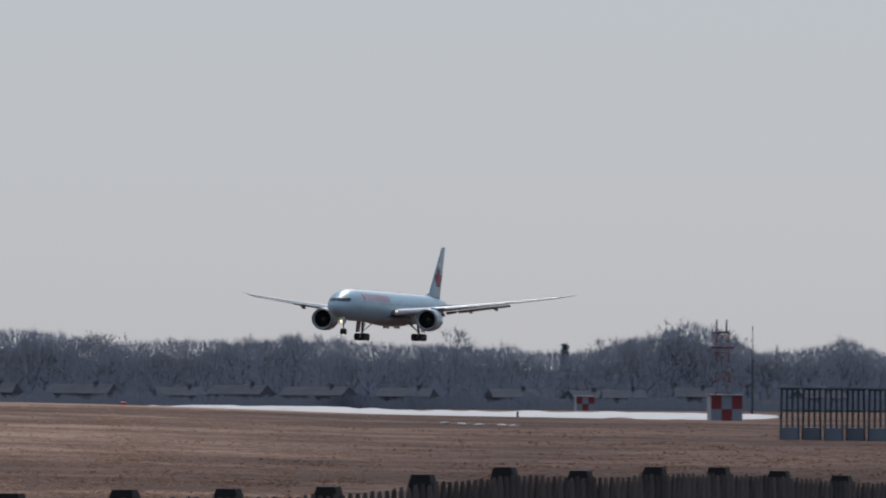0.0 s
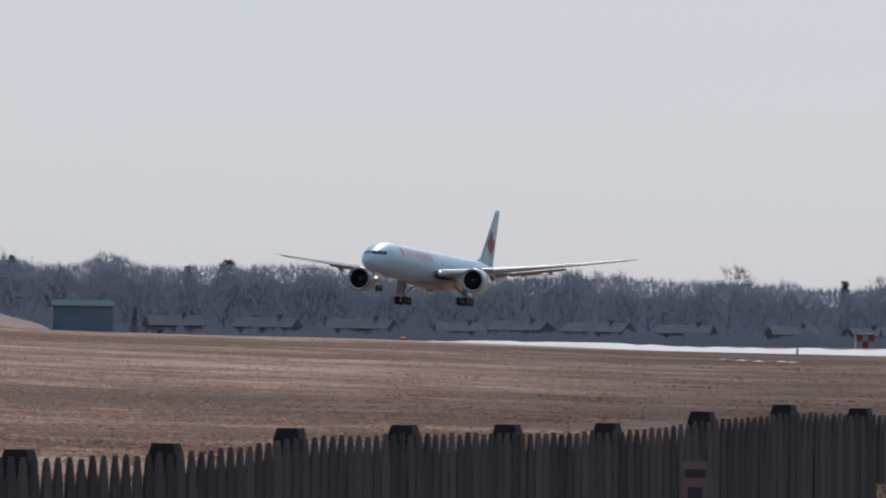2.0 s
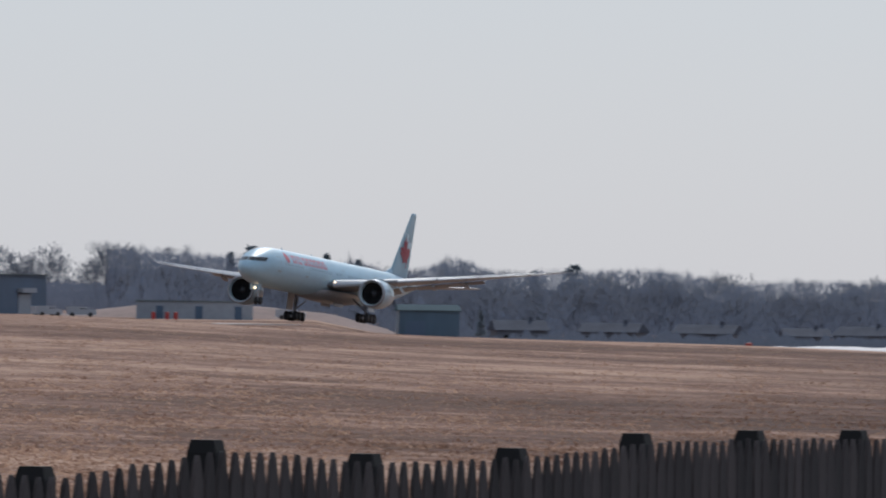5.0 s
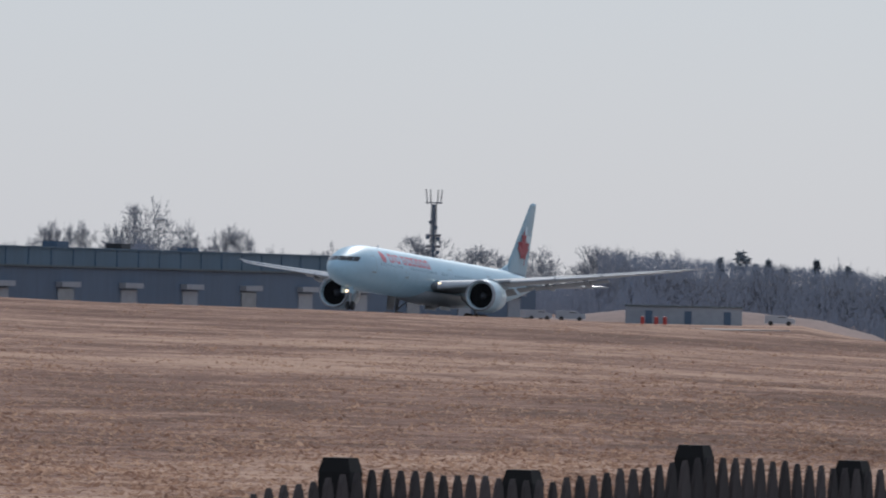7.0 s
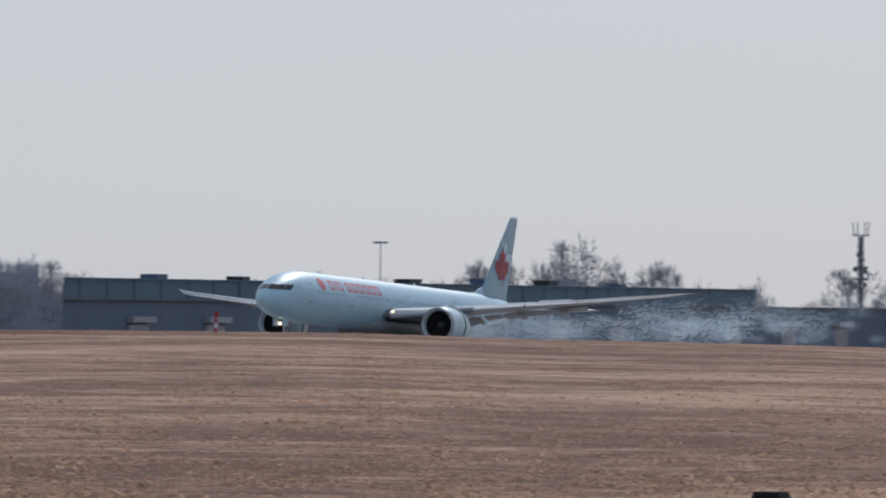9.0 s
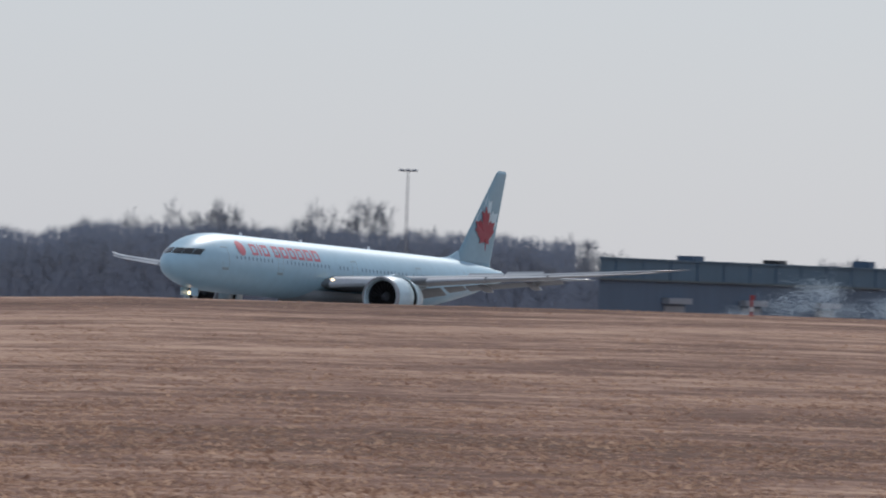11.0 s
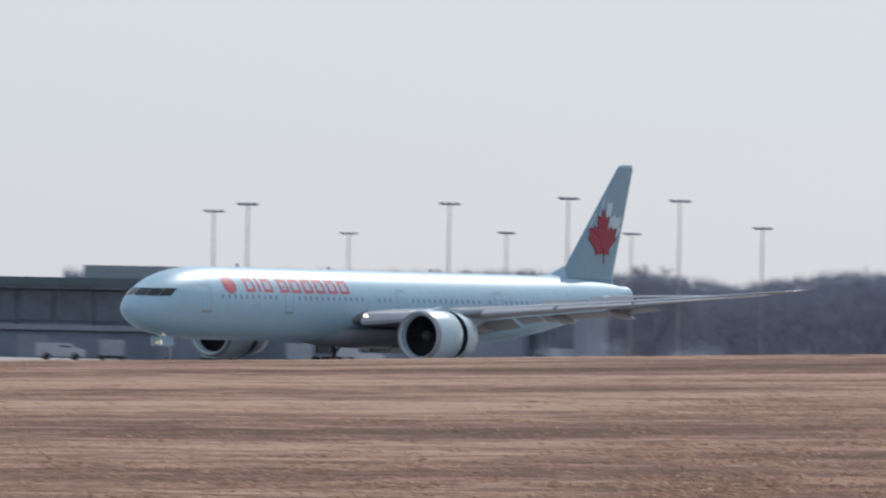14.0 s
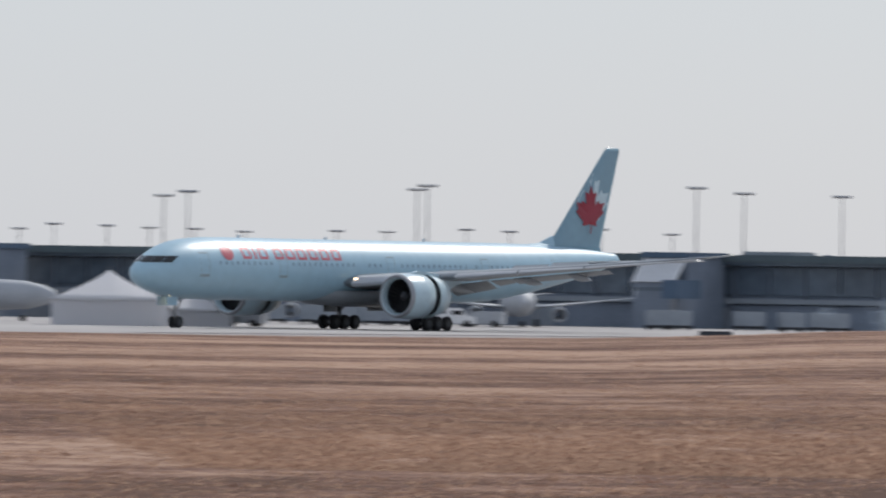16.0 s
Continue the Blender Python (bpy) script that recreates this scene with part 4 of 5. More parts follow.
def twig(bm, rng, p, size):
    d = Vector((rng.gauss(0, .16), rng.gauss(0, .08), rng.uniform(.7, 1.3))) * size
    e = Vector((rng.uniform(.026, .055), rng.uniform(-.015, .015), rng.uniform(-.01, .01))) * size
    bm.faces.new([bm.verts.new(p - e), bm.verts.new(p + e), bm.verts.new(p + d)])


def brush():
    """The undergrowth and the far depth of the woods: masses of thin stems."""
    rng = random.Random(9)
    bm, east = bmesh.new(), bmesh.new()
    for i in range(260000):
        az = rng.uniform(-21.5, 3.6)
        r = wood_r(az) * rng.uniform(0.945, 1.01)
        z0 = ground_z(az, r) - 0.3
        h = max(2.5, CZ + r * math.tan(radians(mass_top(az))) - z0)
        twig(bm if az < -5.5 else east, rng, at(az, r, z0 + h * rng.random() ** 1.15), 1.5)
    tagged(part("undergrowth", bm, M_BRUSH), "dense leafless undergrowth at the foot of the woods, tinted for haze", "woods", kind="stuff")
    tagged(part("thicket", east, M_THICKET), "leafless thicket behind the houses, bluish for haze", "woods", kind="stuff")
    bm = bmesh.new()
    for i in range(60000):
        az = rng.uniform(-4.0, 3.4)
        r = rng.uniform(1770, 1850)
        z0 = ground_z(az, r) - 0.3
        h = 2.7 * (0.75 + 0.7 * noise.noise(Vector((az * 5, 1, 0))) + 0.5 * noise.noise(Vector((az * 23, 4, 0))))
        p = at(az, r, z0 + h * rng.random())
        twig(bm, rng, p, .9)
    tagged(part("scrub", bm, M_SCRUB), "low leafless scrub in front of the houses, bluish for haze", "scrub", kind="stuff")
    # plain sheet closes the gaps behind the stems; its tint carries the haze
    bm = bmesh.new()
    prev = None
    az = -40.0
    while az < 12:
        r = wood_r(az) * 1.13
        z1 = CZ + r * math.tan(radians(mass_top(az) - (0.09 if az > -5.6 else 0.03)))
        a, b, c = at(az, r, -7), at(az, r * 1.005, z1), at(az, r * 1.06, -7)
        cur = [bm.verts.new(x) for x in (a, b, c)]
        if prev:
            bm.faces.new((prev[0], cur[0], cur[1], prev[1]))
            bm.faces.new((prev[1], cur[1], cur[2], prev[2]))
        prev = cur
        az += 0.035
    tagged(part("far_woods", fix(bm), M_DEPTH, smooth=True), "far hazed blue-grey mass of leafless woods", "woods", kind="stuff")


# ---- buildings ----
def frame_at(p, q):
    """Pose at p whose x axis points level towards q."""
    d = Vector(q) - Vector(p)
    return Matrix.Translation(p) @ Matrix.Rotation(math.atan2(d.y, d.x), 4, "Z")


def hangar():
    q, p = at(-5.955, 1700, -0.2), at(-11.6, 1285, -0.2)
    length = (q - p).length
    h = empty("hangar", frame_at(p, q), "long teal and grey metal-clad hangar with flat roof", "hangar")
    low, top = 6.9, 9.75
    # the west gable runs along the line of a service road
    u, s = (q - p).normalized(), at(-11.21, 1.0)
    x0 = (s.x * p.y - s.y * p.x) / (s.y * u.x - s.x * u.y)
    k = (s.x * u.x + s.y * u.y) / (s.y * u.x - s.x * u.y) + .02

    def block(xa, ya, za, xb, yb, zb):
        a, b = xa + k * ya, xa + k * yb
        return fix(loft(bmesh.new(), [[(a, ya, z), (xb, ya, z), (xb, yb, z), (b, yb, z)] for z in (za, zb)]))

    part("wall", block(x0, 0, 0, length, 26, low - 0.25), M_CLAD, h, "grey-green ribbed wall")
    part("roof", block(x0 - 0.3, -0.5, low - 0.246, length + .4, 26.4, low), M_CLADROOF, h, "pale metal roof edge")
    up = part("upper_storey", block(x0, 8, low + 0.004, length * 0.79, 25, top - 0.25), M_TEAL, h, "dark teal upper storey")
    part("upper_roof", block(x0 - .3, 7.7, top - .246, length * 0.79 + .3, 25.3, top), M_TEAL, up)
    n = 15
    for i in range(n):
        x = length * (0.05 + 0.92 * i / (n - 1))
        if x < x0 + 4:
            continue
        bay = part("loading_door", cuboid(x - 3.6, -0.12, 0.0, x + 3.6, -0.004, 3.4), M_PALEWALL if i % 3 else M_TGLASS, h, "pale loading door" if i % 3 else "open dark loading bay")
        part("canopy", cuboid(x - 4.2, -1.0, 3.7, x + 4.2, -0.004, 4.5), M_PALEWALL, bay, "grey canopy")
    for i in range(34):
        x = length * (0.02 + 0.76 * i / 33)
        if x < x0 + 8 * k + 1:
            continue
        part("rib", cuboid(x - .15, 7.9, low + 0.01, x + .15, 7.996, top - .3), M_CLAD, up)
    for i in range(9):
        x = length * (0.05 + 0.075 * i) + random.uniform(-3, 3)
        w = random.uniform(1.2, 2.6)
        if x < x0 + 12.5 * k + 3:
            continue
        part("roof_unit", cuboid(x - w, 10, top + .004, x + w, 12.5, top + random.uniform(.5, 1.0)), M_DARK if i % 2 else M_CLAD, h, "rooftop unit")


def house(az, r, w, hgt, roof_mat=None):
    z = ground_z(az, r)
    h = empty("house", Matrix.Translation(at(az, r, z)) @ Matrix.Rotation(radians(random.uniform(-25, 25) - az), 4, "Z"), "low house with shallow gable roof among trees, haze in its colours", "house", "houses beyond the field")
    wall = hgt * 0.58
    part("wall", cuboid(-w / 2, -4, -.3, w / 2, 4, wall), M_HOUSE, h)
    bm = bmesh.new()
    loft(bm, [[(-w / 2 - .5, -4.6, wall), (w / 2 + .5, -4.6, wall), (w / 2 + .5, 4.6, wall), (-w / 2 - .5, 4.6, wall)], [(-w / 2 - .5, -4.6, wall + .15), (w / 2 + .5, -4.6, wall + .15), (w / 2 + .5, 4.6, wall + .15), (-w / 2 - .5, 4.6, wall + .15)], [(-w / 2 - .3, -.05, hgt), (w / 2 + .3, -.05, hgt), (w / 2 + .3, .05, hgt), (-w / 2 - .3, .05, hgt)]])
    roof = part("roof", fix(bm), roof_mat or M_HAZEROOF, h, "shingle roof tinted blue-grey for haze")
    part("chimney", cuboid(w * .2, -.4, wall + .5, w * .2 + .7, .4, hgt + .6), M_HAZEROOF, roof)
    for x in np.arange(-w / 2 + 1.4, w / 2 - 1, 3.1):
        win = part("window", cuboid(x, -4.05, 1.0, x + 1.3, -4.004, 2.1), M_GLASS, h)
        part("window_frame", cuboid(x - .1, -4.03, .86, x + 1.4, -4.002, .99), M_WHITE, win)


def hut():
    az, r = -3.732, 1500
    z = ground_z(az, r)
    h = empty("shed", Matrix.Translation(at(az, r, z)) @ Matrix.Rotation(radians(-az + 4), 4, "Z"), "dark teal metal shed with grey-green roof", "shed")
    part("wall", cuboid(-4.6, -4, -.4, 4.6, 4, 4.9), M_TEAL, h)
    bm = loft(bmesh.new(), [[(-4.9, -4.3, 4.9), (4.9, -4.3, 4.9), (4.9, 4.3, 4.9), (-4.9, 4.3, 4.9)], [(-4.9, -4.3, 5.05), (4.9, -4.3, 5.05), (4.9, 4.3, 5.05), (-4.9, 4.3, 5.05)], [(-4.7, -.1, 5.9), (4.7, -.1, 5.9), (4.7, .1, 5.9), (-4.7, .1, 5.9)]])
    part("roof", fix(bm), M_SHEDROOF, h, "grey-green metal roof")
    part("door", cuboid(-3.6, -4.06, 0, -.6, -4.004, 3.4), M_CLAD, h)
    # pale low building and the earth bank
    p, q = at(-5.43, 1500, -.2), at(-4.75, 1500, -.2)
    g = empty("low_building", frame_at(p, q), "long low pale grey building with flat roof", "building")
    ln = (q - p).length
    part("wall", cuboid(0, 0, 0, ln, 8, 2.75), M_PALEWALL, g)
    part("roof", cuboid(-.2, -.2, 2.754, ln + .2, 8.2, 2.95), M_CLADROOF, g)
    for x in (3, 9, 15):
        part("door", cuboid(x, -.05, 0, x + 1.1, -.004, 2.1), M_CLAD, g)
    for i, a in enumerate((-5.33, -5.25, -5.2)):
        b = bmesh.new()
        lathe(b, [(0, .02), (0, .42), (1.1, .36), (1.15, .02)], (0, 0, 0), 10)
        bmesh.ops.rotate(b, verts=b.verts, matrix=Matrix.Rotation(radians(-90), 3, "Y"))
        o = part("barrel", fix(b), M_SIGNRED)
        o.location = at(a, 1470, -.1)
        o.scale = (0.8, 0.8, 1.0)
        tagged(o, "red traffic barrel beside the low building", "barrel", "red barrels")
    bm = bmesh.new()
    prev = None
    for i in range(41):
        az = -6.2 + 2.4 * i / 40
        top = float(np.interp(az, [-6.2, -5.9, -5.4, -4.75, -4.3, -3.95, -3.8], [-.3, .2, 1.9, 1.95, .8, -1.6, -4])) + .15 * noise.noise(Vector((az * 5, 0, 0)))
        c = [bm.verts.new(v) for v in (at(az, 1540, min(-.3, top) - 3), at(az, 1560, top - .5), at(az, 1580, top), at(az, 1640, min(-.3, top) - 3))]
        if prev:
            for k in range(3):
                bm.faces.new((prev[k], c[k], c[k + 1], prev[k + 1]))
        prev = c
    tagged(part("earth_bank", fix(bm), M_EARTH, smooth=True), "bare brown earth bank behind the field", "bank", kind="structure")


def terminal():
    p, q = at(-31.5, 1075, 0), at(-18.55, 955, 0)
    ln = (q - p).length
    t = empty("terminal", frame_at(p, q), "long low airport terminal with haze-lightened glazed front", "terminal building")
    part("wall", cuboid(0, 1.2, -.2, ln, 12, 6.9), M_CONC, t, "concourse wall, its grey blued for haze")
    part("roof", cuboid(-.5, -1.2, 7.25, ln + .5, 12.5, 8.05), M_CLADROOF, t, "grey roof fascia")
    part("soffit", cuboid(0, -.8, 6.904, ln, 12.2, 7.246), M_TGLASS, t)
    part("base", cuboid(0, .6, -.2, ln, 1.15, 2.6), M_CONC, t, "shaded ground-level service bays")
    n = int(ln / 4.2)
    for i in range(n):
        x = ln * (i + .5) / n
        g = part("glazing_panel", cuboid(x - 1.95, .9, 3.7, x + 1.95, 1.196, 6.7), M_TGLASS, t)
        if i % 2 == 0:
            part("mullion", cuboid(x + 2.02, .7, 2.7, x + 2.16, 1.19, 6.89), M_CONC, t)
        if i % 5 == 2:
            part("service_door", cuboid(x - 1.6, .5, 0, x + 1.6, .596, 2.3), M_PALEWALL, t)
    part("ledge", cuboid(0, .1, 2.75, ln, 1.19, 3.3), M_PALEWALL, t, "pale ledge band")
    for a, w, hh in ((-20.35, 9, 1.3), (-24.3, 8, .5), (-26.2, 12, .5), (-21.9, 6, .4)):
        u = (at(a, 1010) - p).dot((q - p).normalized())
        part("roof_unit", cuboid(u - w / 2, 5, 8.054, u + w / 2, 11, 8.05 + hh), M_PALEWALL, t, "rooftop plant housing")
    # stair and gate blocks in front, with sloped glazed hoods
    for a, rr in ((-24.85, 985), (-20.78, 962), (-18.93, 940), (-23.17, 975), (-27.6, 1010)):
        c = at(a, rr, 0)
        b = empty("gate_block", frame_at(c, c + (q - p)), "grey gate stair block with pale sloped hood", "gate block", "gate blocks along the terminal")
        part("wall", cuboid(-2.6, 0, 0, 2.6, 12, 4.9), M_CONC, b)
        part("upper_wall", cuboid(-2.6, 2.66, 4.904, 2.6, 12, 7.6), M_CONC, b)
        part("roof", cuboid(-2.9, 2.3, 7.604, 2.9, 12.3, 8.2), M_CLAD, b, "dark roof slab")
        part("gap_band", cuboid(-2.62, -.03, 4.0, 2.62, -.004, 4.4), M_TGLASS, b)
        bm = loft(bmesh.new(), [[(-2.5, -.3, 5.0), (2.5, -.3, 5.0), (2.5, 2.5, 7.55), (-2.5, 2.5, 7.55)], [(-2.5, -.15, 4.92), (2.5, -.15, 4.92), (2.5, 2.6, 7.4), (-2.5, 2.6, 7.4)]])
        hood = part("hood", fix(bm), M_HOOD, b, "bright sloped hood")
        for x in (-2.55, 2.35):
            part("hood_rib", fix(loft(bmesh.new(), [[(x, -.5, 5.0), (x + .2, -.5, 5.0), (x + .2, 2.5, 7.6), (x, 2.5, 7.6)], [(x, -.5, 4.8), (x + .2, -.5, 4.8), (x + .2, 2.5, 7.3), (x, 2.5, 7.3)]])), M_WHITE, hood)
        if a == -18.93:
            continue
        arm = part("bridge_arm", cuboid(3.2, -5, 3.2, 5.0, 1, 5.2), M_CLAD, b, "grey passenger bridge")
        part("bridge_leg", cuboid(3.9, -4.2, 0, 4.3, -3.8, 3.19), M_GALV, arm)
    # glazed pavilion at the end
    c = at(-18.6, 940, 0)
    b = empty("pavilion", frame_at(c, c + (q - p)), "pale glazed pavilion at the end of the terminal", "pavilion")
    part("wall", cuboid(-2.1, 0, 0, 2.1, 8, 6.9), M_CONC, b)
    part("roof", cuboid(-2.3, -.6, 7.3, 2.6, 8.5, 7.6), M_DIMWHITE, b)
    for i in range(5):
        part("pane", cuboid(-2.0 + i * .82, -.05, 1.2, -1.3 + i * .82, -.004, 6.6), M_TGLASS, b)
    part("upstand", cuboid(-2.0, 1, 7.604, 1.4, 6, 8.3), M_GALV, b)


# ---- masts and lamps ----
def flood_pole(az, r, el, heads=3):
    z = ground_z(az, r)
    top = CZ + r * math.tan(radians(el))
    o = empty("flood_light_pole", Matrix.Translation(at(az, r, z)) @ Matrix.Rotation(radians(-az + random.uniform(-30, 30)), 4, "Z"), "tall grey apron floodlight pole with dark lamp crown", "light pole", "floodlight poles on the apron")
    h = top - z
    part("pole", fix(tube(bmesh.new(), (0, 0, -.2), (0, 0, h), .14, .08, 8)), M_GALV, o)
    part("crossbar", fix(tube(bmesh.new(), (-1.1, 0, h - .05), (1.1, 0, h - .05), .06, n=6)), M_GALV, o)
    for i in range(heads):
        x = -.85 + 1.7 * i / max(1, heads - 1)
        bm = loft(bmesh.new(), [[(x - .32, -.4, h), (x + .32, -.4, h), (x + .32, .3, h), (x - .32, .3, h)], [(x - .24, -.3, h + .22), (x + .24, -.3, h + .22), (x + .24, .25, h + .25), (x - .24, .25, h + .25)]])
        part("lamp_head", fix(bm), M_STEELG, o)


def lattice(o, w0, w1, h, bays, thick, m_of):
    for i in range(bays):
        u0, u1 = i / bays, (i + 1) / bays
        a, b = (w0 + (w1 - w0) * u0) / 2, (w0 + (w1 - w0) * u1) / 2
        z0, z1 = h * u0, h * u1
        bm = bmesh.new()
        cs = ((-1, -1), (1, -1), (1, 1), (-1, 1))
        for k in range(4):
            (x, y), (xx, yy) = cs[k], cs[(k + 1) % 4]
            tube(bm, (a * x, a * y, z0), (b * x, b * y, z1), thick, n=4)
            tube(bm, (a * x, a * y, z0), (b * xx, b * yy, z1), thick * .6, n=4)
            tube(bm, (b * x, b * y, z1), (b * xx, b * yy, z1), thick * .6, n=4)
        part("lattice_bay", fix(bm), m_of[i % 2], o)


def masts():
    # phone mast
    az, r = -6.56, 1950
    top = CZ + r * math.tan(radians(.50))
    o = empty("phone_mast", Matrix.Translation(at(az, r, -.2)), "grey lattice phone mast with antenna arms", "mast")
    lattice(o, 1.5, .9, top, 12, .1, (M_GALV, M_GALV))
    part("core", fix(tube(bmesh.new(), (0, 0, 0), (0, 0, top - .1), .42, .3, 8)), M_CLAD, o, "dark cable core")
    for x, dz in ((-1.1, 6.6), (1.0, 6.9), (.9, 9.6), (-.5, 3.6), (.45, 4.6)):
        part("dish", fix(tube(bmesh.new(), (x, -.5, top - dz), (x, .1, top - dz), .42, .25, 10)), M_CLAD, o)
    for k, (x, y) in enumerate(((-1.3, 0), (-.65, .4), (.65, .4), (1.3, 0))):
        part("antenna", fix(tube(bmesh.new(), (x, y, top), (x * 1.25, y, top + 2.9), .13, .13, 5)), M_GALV, o)
    part("platform", fix(tube(bmesh.new(), (-1.7, 0, top + .3), (1.7, 0, top + .3), .12, n=5)), M_GALV, o)
    for dz in (6.2, 8.4):
        part("dish_arm", fix(tube(bmesh.new(), (-1.5, 0, top - dz), (1.5, 0, top - dz), .28, n=6)), M_GALV, o)
    # flood poles: heading, distance, height angle
    for a, rr, e in ((-8.16, 1640, .365), (-9.36, 1520, .435), (-12.342, 1250, .684), (-16.42, 1180, .607), (-17.397, 1180, .577), (-17.882, 1100, .728), (-18.29, 1100, .69), (-18.17, 1300, .53), (-18.538, 1100, .73), (-18.903, 1300, .52), (-19.237, 1120, .686), (-19.83, 1320, .50), (-20.42, 1080, .66), (-20.62, 1120, .615), (-22.014, 1120, .576), (-22.626, 1100, .588), (-22.923, 1080, .619),
                      (-24.677, 1090, .583), (-24.612, 1080, .608), (-26.265, 1100, .521), (-26.116, 1080, .549),
                      (-27.12, 1400, .296), (-26.904, 1400, .328), (-26.576, 1400, .322), (-26.315, 1400, .313), (-26.036, 1400, .31), (-25.728, 1400, .298), (-25.16, 1400, .31), (-24.85, 1400, .31), (-24.36, 1400, .33), (-24.09, 1400, .322), (-23.53, 1400, .345), (-23.087, 1400, .32)):
        flood_pole(a, rr, e)
    # airfield mast and chequered shelter, backlit shade put into their red and white
    az, r = 1.637, 652
    z = ground_z(az, r)
    o = empty("antenna_tower", Matrix.Translation(at(az, r, z)), "red and white lattice antenna tower", "tower")
    top = CZ + r * math.tan(radians(.16)) - z
    lattice(o, 1.05, .75, top, 9, .04, (M_DIMRED, M_CONC))
    part("head_frame", fix(tube(bmesh.new(), (-.55, 0, top), (.45, 0, top), .09, n=5)), M_GALV, o)
    for x in (-.4, .25):
        part("aerial", fix(tube(bmesh.new(), (x, 0, top), (x, 0, top + .85), .08, .05, 5)), M_GALV, o)
    part("platform", cuboid(-.75, -.6, top * .82, .75, .6, top * .84), M_DIMRED, o)
    for az, r, w, hgt in ((1.65, 640, 2.05, 1.75), (0.832, 900, 1.65, 1.25)):
        z = ground_z(az, r)
        s = empty("equipment_shelter", Matrix.Translation(at(az, r, z)) @ Matrix.Rotation(radians(-az + 8), 4, "Z"), "small red and white chequered equipment shelter", "shelter", "chequered shelters")
        part("body", cuboid(-w / 2 + .02, -w / 2 + .02, -.3, w / 2 - .02, w / 2 - .02, hgt), M_DIMWHITE, s)
        for i in range(3):
            for j in range(2):
                x0, z0 = -w / 2 + w * i / 3, hgt * j / 2
                part("panel", cuboid(x0, -w / 2 - .01, z0, x0 + w / 3, -w / 2 + .016, z0 + hgt / 2), M_DIMRED if (i + j) % 2 else M_CONC, s)
        part("roof", cuboid(-w / 2 - .1, -w / 2 - .1, hgt + .004, w / 2 + .1, w / 2 + .1, hgt + .1), M_GALV, s)
    o = empty("whip_mast", Matrix.Translation(at(1.811, 810, ground_z(1.811, 810))), "thin grey whip mast", "mast")
    part("pole", fix(tube(bmesh.new(), (0, 0, 0), (0, 0, 4.6), .1, .08, 6)), M_TRESTLE, o)
    part("whip", fix(tube(bmesh.new(), (0, 0, 4.6), (0, 0, 7.4), .04, .03, 5)), M_TRESTLE, o)
    # stacked trestles
    for i in range(12):
        az = 2.03 + i * .128
        r = 400 + random.uniform(-.5, .5)
        z = ground_z(az, r)
        o = empty("trestle", Matrix.Translation(at(az, r, z)) @ Matrix.Rotation(radians(-az), 4, "Z"), "dark steel trestle on a grey concrete block", "trestle", "stacked trestles")
        bm = bmesh.new()
        for x in (-.36, -.12, .12, .36):
            for y in (-.5, .5):
                tube(bm, (x, y, 0), (x * .9, y * .8, 2.1), .05, n=5)
        for zz in (1.2, 2.08):
            for y in (-.45, .45):
                tube(bm, (-.4, y, zz), (.4, y, zz), .035, n=5)
        part("frame", fix(bm), M_TRESTLE, o)
        part("block", cuboid(-.34, -.7, -.1, .34, .7, .52), M_TGLASS, o, "dark grey concrete block")
        part("cap", cuboid(-.5, -.5, 2.1, .5, .5, 2.17), M_TGLASS, o)


